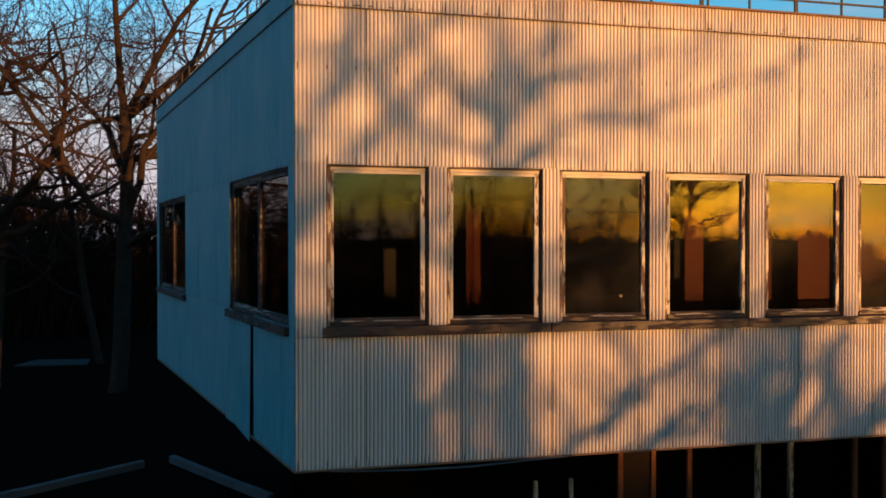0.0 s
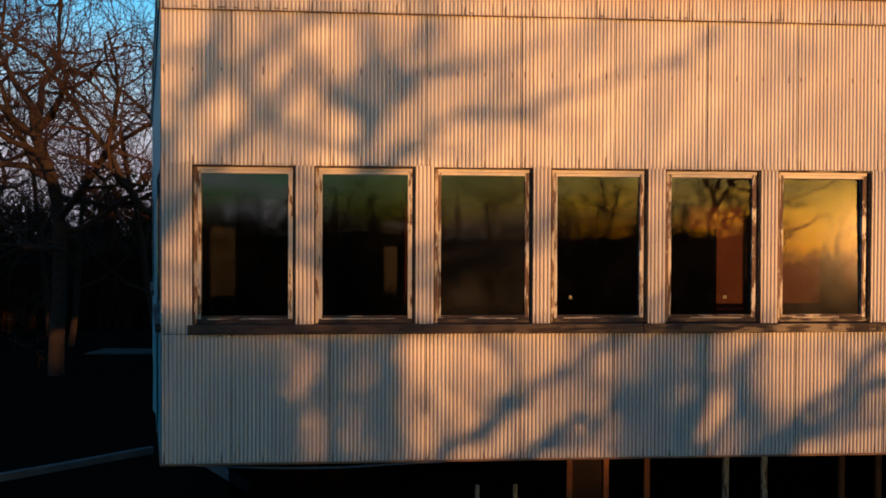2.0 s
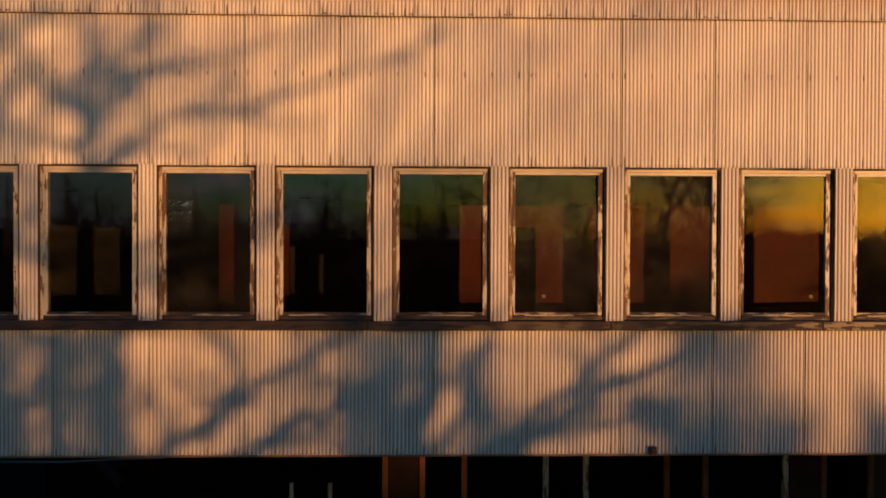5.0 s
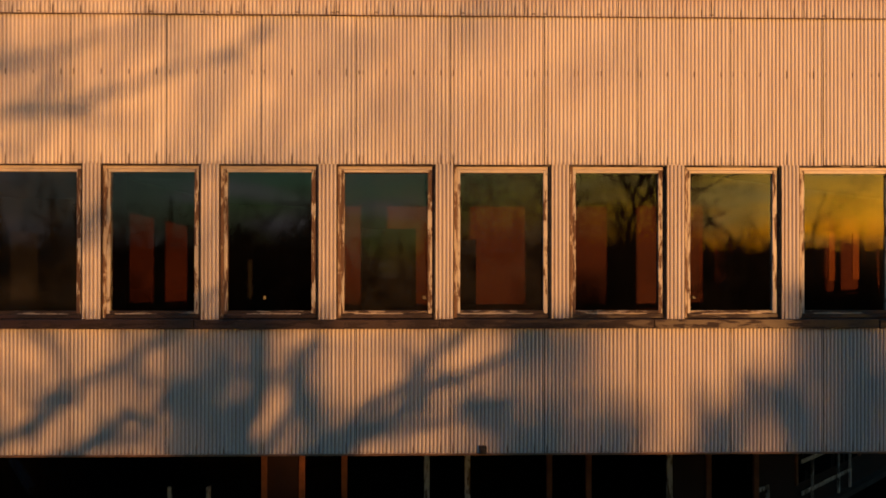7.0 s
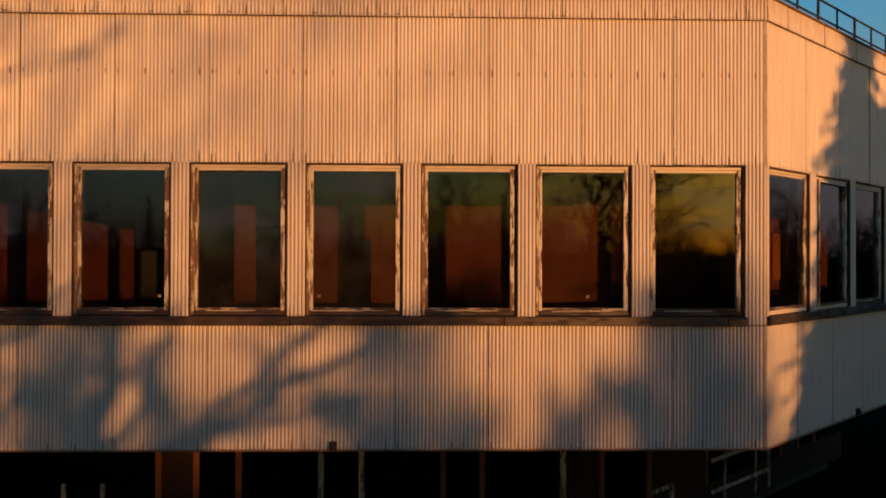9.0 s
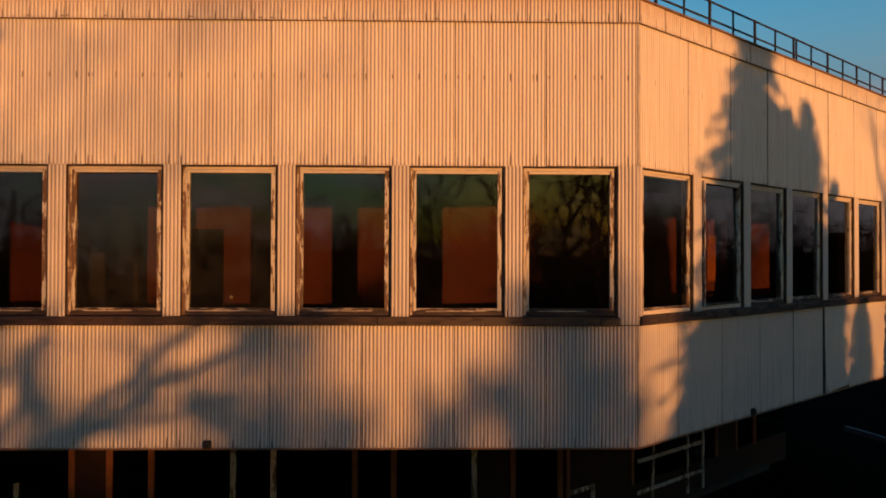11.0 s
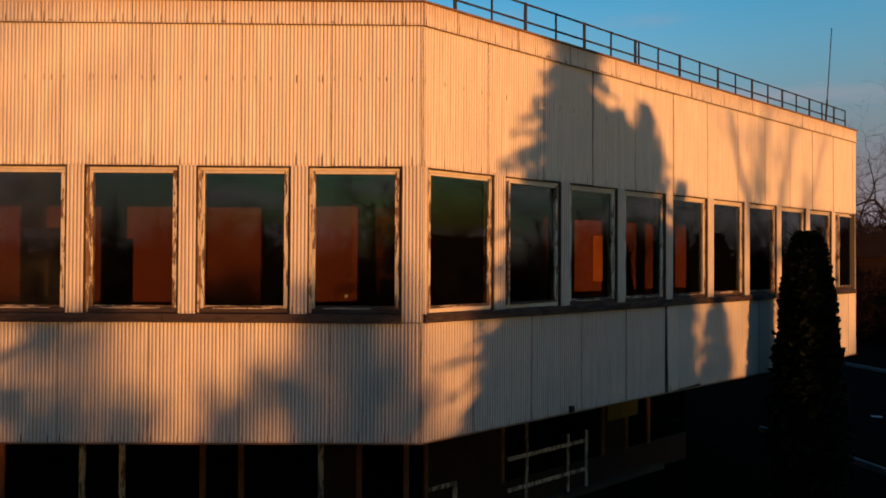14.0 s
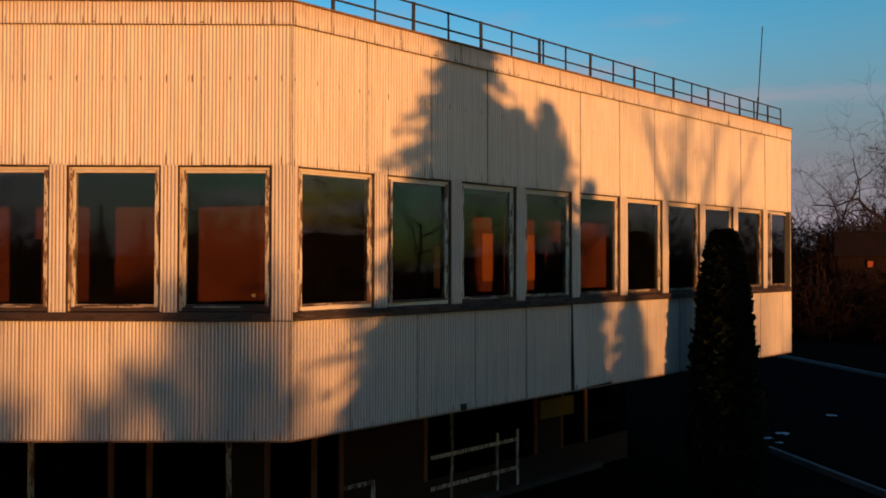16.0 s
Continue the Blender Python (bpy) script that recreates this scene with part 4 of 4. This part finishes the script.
yard_oak("wide bare tree with heavy slanting limbs across the yard", 65, on_front, 0, 6.7, 26, [
    ([(6.7, 0), (6.75, 3.2), (6.95, 4.0), (7.1, 5.0)], 0.27, 11),
    ([(6.9, 2.4), (7.85, 3.35), (9.1, 4.3), (9.9, 5.1)], 0.14, 10),
    ([(7.8, 3.2), (9.0, 3.9), (10.4, 4.6), (11.6, 5.2)], 0.12, 8),
    ([(7.0, 2.7), (8.2, 3.35), (9.3, 3.62), (10.3, 3.85)], 0.11, 8),
    ([(6.8, 3.0), (6.4, 3.8), (5.9, 4.15), (5.4, 4.3)], 0.08, 6),
    ([(6.9, 3.2), (7.4, 3.9), (7.7, 4.5), (7.9, 5.2)], 0.09, 6),
], "yard oaks", **LIGHT)
# added out of view: fine twigs that thin the sun on the upper wall
yard_oak("unseen far bare tree, added so that its fine twigs dim the upper wall", 69, on_front, 0, 5.2, 60, [
    ([(5.2, 0), (5.3, 4.0), (5.8, 6.5), (6.6, 8.2)], 0.12, 8),
    ([(5.3, 4.6), (7.0, 6.6), (8.6, 7.8), (10.2, 8.6)], 0.035, 13),
    ([(5.4, 5.2), (7.2, 7.4), (8.4, 8.4), (9.2, 9.4)], 0.035, 12),
    ([(5.3, 4.2), (7.4, 5.9), (9.4, 6.9), (11.0, 7.6)], 0.03, 10),
], "yard oaks", levels=3, counts=(1, 1, 6, 5), twig=0.013, thin=0.5, up=0.1)
yard_oak("upright bare tree across the yard", 68, on_east, 39.3, 9.4, 42, [
    ([(9.4, 0), (9.4, 4.9), (9.2, 6.5), (8.7, 7.5), (8.1, 9.0)], 0.18, 10),
    ([(9.2, 6.3), (9.5, 7.6), (9.5, 9.0)], 0.09, 10),
    ([(9.3, 5.2), (10.2, 6.7), (10.8, 8.0), (11.1, 9.2)], 0.10, 10),
    ([(9.3, 5.0), (11.0, 6.4), (12.2, 7.6), (12.8, 8.8)], 0.09, 10),
], "yard oaks", **WIDE)


def bush(seed, height, spread, twig):
    """A dense rounded bare bush of many fine stems."""
    return bare_tree("dense bare rounded bush across the yard", seed, height, "yard bushes", spread=spread, fork=0.05, levels=3, girth=0.09, up=0.2, counts=(20, 10, 7), twig=twig, thin=0.62, reach=0.5)


tall_bush, low_bush = bush(33, 7.6, 0.75, 0.026), bush(34, 5.4, 0.9, 0.026)
for ob, spots in ((tall_bush, ((12.1, 36, 0, 0.75, 1.08), (13.7, 38, 190, 0.7, 1.04), (14.4, 39, 70, 0.7, 1.10), (15.0, 38, 250, 0.55, 1.03), (6.95, 30, 300, 0.5, 0.97), (-0.6, 26, 20, 0.6, 0.97), (0.1, 25, 130, 0.6, 0.96), (0.7, 27, 240, 0.55, 0.95), (-1.4, 27, 80, 0.7, 0.96))),
                  (low_bush, ((11.3, 34, 0, 0.8, 1.1), (1.35, 26, 95, 0.6, 1.12), (0.5, 23, 310, 0.8, 1.16), (1.9, 25, 45, 0.6, 1.04), (-0.2, 24, 200, 0.8, 1.1), (1.75, 24, 0, 0.5, 1.08), (2.1, 25, 60, 0.45, 1.06), (3.1, 26, 10, 0.55, 1.12), (2.6, 27, 160, 0.6, 1.14), (6.5, 30, 60, 0.5, 1.10), (7.3, 29, 170, 0.5, 1.08), (13.0, 36, 120, 0.8, 1.1)))):
    for k, (px, d, rz, wide, tall) in enumerate(spots):
        bx, by = toward_sun(on_front(px), d)
        m = pose(bx, by, 0, 0, 0, rz) @ Matrix.Diagonal((wide, wide, tall, 1))
        if k:
            copy_thing(ob, m)
        else:
            ob.matrix_world = m
yard_tree = bare_tree("bare yard tree with slender crooked limbs", 31, 14.0, "yard trees", spread=1.15, fork=0.2, levels=3, girth=0.15, up=0.16, counts=(12, 7, 5), twig=0.022, thin=0.6)
bx, by = toward_sun(on_front(-3.2), 47)
yard_tree.matrix_world = pose(bx, by, -0.5)
for px, d, rz, z in ((-6.0, 50, 290, 0), (-11, 48, 20, 0), (-17, 52, 77, 0)):
    bx, by = toward_sun(on_front(px), d)
    copy_thing(yard_tree, pose(bx, by, z, 0, 0, rz))


def thicket(name, points, height, depth, seed, label, mat=M_BRUSH, density=26, blade=0.5):
    """A belt of bare undergrowth: many thin upright twigs with an uneven top."""
    rng = random.Random(seed)
    verts, faces = [], []
    for (x0, y0, h0), (x1, y1, h1) in zip(points, points[1:]):
        length = math.hypot(x1 - x0, y1 - y0)
        for _ in range(int(length * density)):
            t = rng.random()
            x = x0 + (x1 - x0) * t + rng.uniform(-depth, depth)
            y = y0 + (y1 - y0) * t + rng.uniform(-depth, depth)
            top = (h0 + (h1 - h0) * t) * height * (0.80 + 0.26 * noise.noise(Vector((x * 0.33, y * 0.33, seed)))) * rng.uniform(0.45, 1.05)
            lx, ly = rng.gauss(0, 0.26) * top, rng.gauss(0, 0.26) * top
            a, w = rng.random() * 6.28, blade * rng.uniform(0.4, 1.0)
            ux, uy = math.cos(a) * w, math.sin(a) * w
            b = len(verts)
            verts.extend([(x - ux * 0.7, y - uy * 0.7, -0.2), (x + ux * 0.7, y + uy * 0.7, -0.2), (x + lx * 0.6 + ux, y + ly * 0.6 + uy, top * 0.62),
                          (x + lx, y + ly, top), (x + lx * 0.6 - ux, y + ly * 0.6 - uy, top * 0.55)])
            faces.append((b, b + 1, b + 2, b + 3, b + 4))
    return tagged(part(name, mesh_of(name, verts, faces, mat), mat), label, "undergrowth", kind="stuff")


# belt of scrub across the yard, which keeps the low sun off the ground
thicket("undergrowth", [(0, -42, 0.9), (22, -41, 0.9), (34, -38, 0.86), (44, -34, 0.86), (54, -26, 0.9), (62, -12, 0.9)], 6.1, 1.8, 1, "dense bare scrub across the yard", density=70, blade=0.16)
thicket("undergrowth", [(0, -45, 0.9), (22, -44, 0.9), (36, -41, 0.9), (47, -37, 0.9), (58, -28, 0.9), (66, -14, 0.9)], 4.6, 1.6, 6, "low dense bare scrub across the yard", density=90, blade=0.3)


def far_woods(seed, ring, label, tall=True):
    """Many small bare trees joined into one belt."""
    rng = random.Random(seed)
    kinds = []
    for k in range(4):
        segs = grow(seed + k, 12.0, spread=0.9, fork=0.2 if tall else 0.05, levels=2, girth=0.22 if tall else 0.12, up=0.35 if tall else 0.2, counts=(10, 8) if tall else (14, 11), twig=0.05)
        me = tubes(segs, "kind", M_BRUSH, lambda l: 3)
        co = np.zeros(len(me.vertices) * 3)
        me.vertices.foreach_get("co", co)
        kinds.append((co.reshape(-1, 3), np.array([tuple(p.vertices) for p in me.polygons])))
        bpy.data.meshes.remove(me)
    verts, faces, base = [], [], 0
    for x, y, h in ring:
        co, fa = kinds[rng.randrange(4)]
        a, k = rng.random() * 6.28, h / 12.0 * rng.uniform(0.75, 1.15)
        turn = np.array([[math.cos(a), -math.sin(a), 0], [math.sin(a), math.cos(a), 0], [0, 0, 1]])
        verts.append(co @ turn.T * k + np.array([x, y, -0.3]))
        faces.append(fa + base)
        base += len(co)
    me = mesh_of("far_woods", np.concatenate(verts).tolist(), np.concatenate(faces).tolist(), M_BRUSH)
    return tagged(part("far_woods", me, M_BRUSH), label, "woods", kind="stuff")


wr = random.Random(9)
belt = []
for i in range(520):
    a, r = wr.random() * 2 * math.pi, wr.uniform(92, 135)
    belt.append((10 + r * math.cos(a), r * math.sin(a), 11.0 + 2.0 * math.sin(3 * a)))
far_woods(3, belt, "far bare brown woods on the horizon")
ring = [(10 + 128 * math.cos(a), 128 * math.sin(a), 1.0 + 0.12 * math.sin(5 * a)) for a in [i * math.pi / 18 for i in range(37)]]
thicket("undergrowth", ring, 8.5, 14.0, 2, "far brown undergrowth on the horizon", density=45, blade=0.5)
thicket("undergrowth", [(-45, 32, 1.0), (-25, 42, 1.0), (-10, 48, 0.9), (5, 50, 0.9)], 4.8, 3.5, 3, "dark bare scrub behind the oaks", density=160, blade=0.2)
thicket("undergrowth", [(33, 62, 0.9), (48, 60, 1.0), (66, 52, 1.05), (84, 38, 1.0)], 7.0, 5.0, 4, "dark bare scrub beyond the yard", density=160, blade=0.25)


def along(points, n, wide, h, rng):
    out = []
    for _ in range(n):
        f = rng.random() * (len(points) - 1)
        k = int(f)
        (x0, y0), (x1, y1) = points[k], points[k + 1]
        out.append((x0 + (x1 - x0) * (f - k) + rng.uniform(-wide, wide), y0 + (y1 - y0) * (f - k) + rng.uniform(-wide, wide), h))
    return out


far_woods(13, along([(-48, 34), (-26, 45), (-10, 52), (5, 54)], 170, 5, 11.0, wr), "brown bare thicket behind the oaks", False)
far_woods(17, along([(33, 64), (50, 64), (68, 55), (88, 40)], 190, 7, 10.5, wr), "brown bare thicket beyond the yard", False)
copy_thing(oak_b, pose(57.5, 54.0, -0.5, 0, 0, 200) @ Matrix.Diagonal((0.8, 0.8, 0.9, 1)))


def cottage(m):
    """A far small house with one lit window."""
    ob = thing("cottage", m, "small dark cottage with one lit window, among the woods", "house")
    part("wall", boxes((-3, 3, -2.2, 2.2, -0.2, 3.0)), M_BRUSH, ob)
    bm = bmesh.new()
    v = [bm.verts.new(c) for c in ((-3.3, -2.5, 3.0), (3.3, -2.5, 3.0), (3.3, 2.5, 3.0), (-3.3, 2.5, 3.0), (-3.3, 0, 3.9), (3.3, 0, 3.9))]
    for f in ((0, 1, 5, 4), (2, 3, 4, 5), (0, 4, 3), (1, 2, 5), (3, 2, 1, 0)):
        bm.faces.new([v[i] for i in f])
    part("roof", bm, M_BRUSH, ob)
    w = part("window", boxes((-0.24, 0.24, -2.26, -2.21, 2.60, 2.82)), M_LAMP, ob, "window lit orange from inside")
    part("frame", boxes((-0.30, -0.24, -2.29, -2.2, 2.55, 2.87), (0.24, 0.30, -2.29, -2.2, 2.55, 2.87), (-0.24, 0.24, -2.29, -2.2, 2.82, 2.87), (-0.24, 0.24, -2.29, -2.2, 2.55, 2.60)), M_BRUSH, w)


cottage(pose(49.9, 43.6, 0, 0, 0, -31) @ Matrix.Diagonal((0.7, 0.7, 2.0, 1)))
far_woods(23, along([(41, 45), (50, 40.5), (58, 36)], 70, 1.6, 5.2, wr), "dark bare scrub in front of the cottage", False)

# last snow beside the kerb, and a bent strip that hangs from the drip edge
srng = random.Random(3)
for cx, cy, r in ((28.1, 13.2, 0.16), (28.2, 12.6, 0.12), (28.9, 13.8, 0.2), (32.0, 16.5, 0.2)):
    bm = bmesh.new()
    ringv = [bm.verts.new((cx + r * srng.uniform(0.6, 1.5) * math.cos(a), cy + r * srng.uniform(0.5, 1.0) * math.sin(a), 0.03)) for a in [k * math.pi / 6 for k in range(12)]]
    top = bm.verts.new((cx, cy, 0.07))
    for k in range(12):
        bm.faces.new((ringv[k], ringv[(k + 1) % 12], top))
    tagged(part("snow_patch", bm, M_SNOW), "small leftover patch of grey snow by the kerb", "snow", "snow patches")
bm = bmesh.new()
pts = [(0.42, 0.0), (0.9, -0.025), (1.5, -0.05), (2.2, -0.055), (2.9, -0.02), (3.5, 0.0)]
rows = [[bm.verts.new((x, y, BOTTOM - 0.022 + z)) for y in (-0.03, 0.04)] for x, z in pts]
rows2 = [[bm.verts.new((x, y, BOTTOM - 0.016 + z)) for y in (-0.03, 0.04)] for x, z in pts]
for a, b, c, d in zip(rows, rows[1:], rows2, rows2[1:]):
    bm.faces.new((a[0], a[1], b[1], b[0]))
    bm.faces.new((c[0], d[0], d[1], c[1]))
    bm.faces.new((a[0], b[0], d[0], c[0]))
    bm.faces.new((a[1], c[1], d[1], b[1]))
strip = tagged(part("loose_flashing", bm, M_KERB), "bent grey metal strip hanging below the cladding", "flashing", kind="structure")
strip.matrix_world = FRONT
for m, x in ((FRONT, 9.76), (RIGHT, 3.09)):
    bm = boxes((x - 0.05, x + 0.05, -0.05, 0.0, BOTTOM + 0.0, BOTTOM + 0.11), (x - 0.03, x + 0.03, -0.07, -0.05, BOTTOM + 0.02, BOTTOM + 0.08), bevel=0.008)
    clip = tagged(part("cable_box", bm, M_RAIL), "small dark cable box on the cladding's lower edge", "box", "cable boxes")
    clip.matrix_world = m
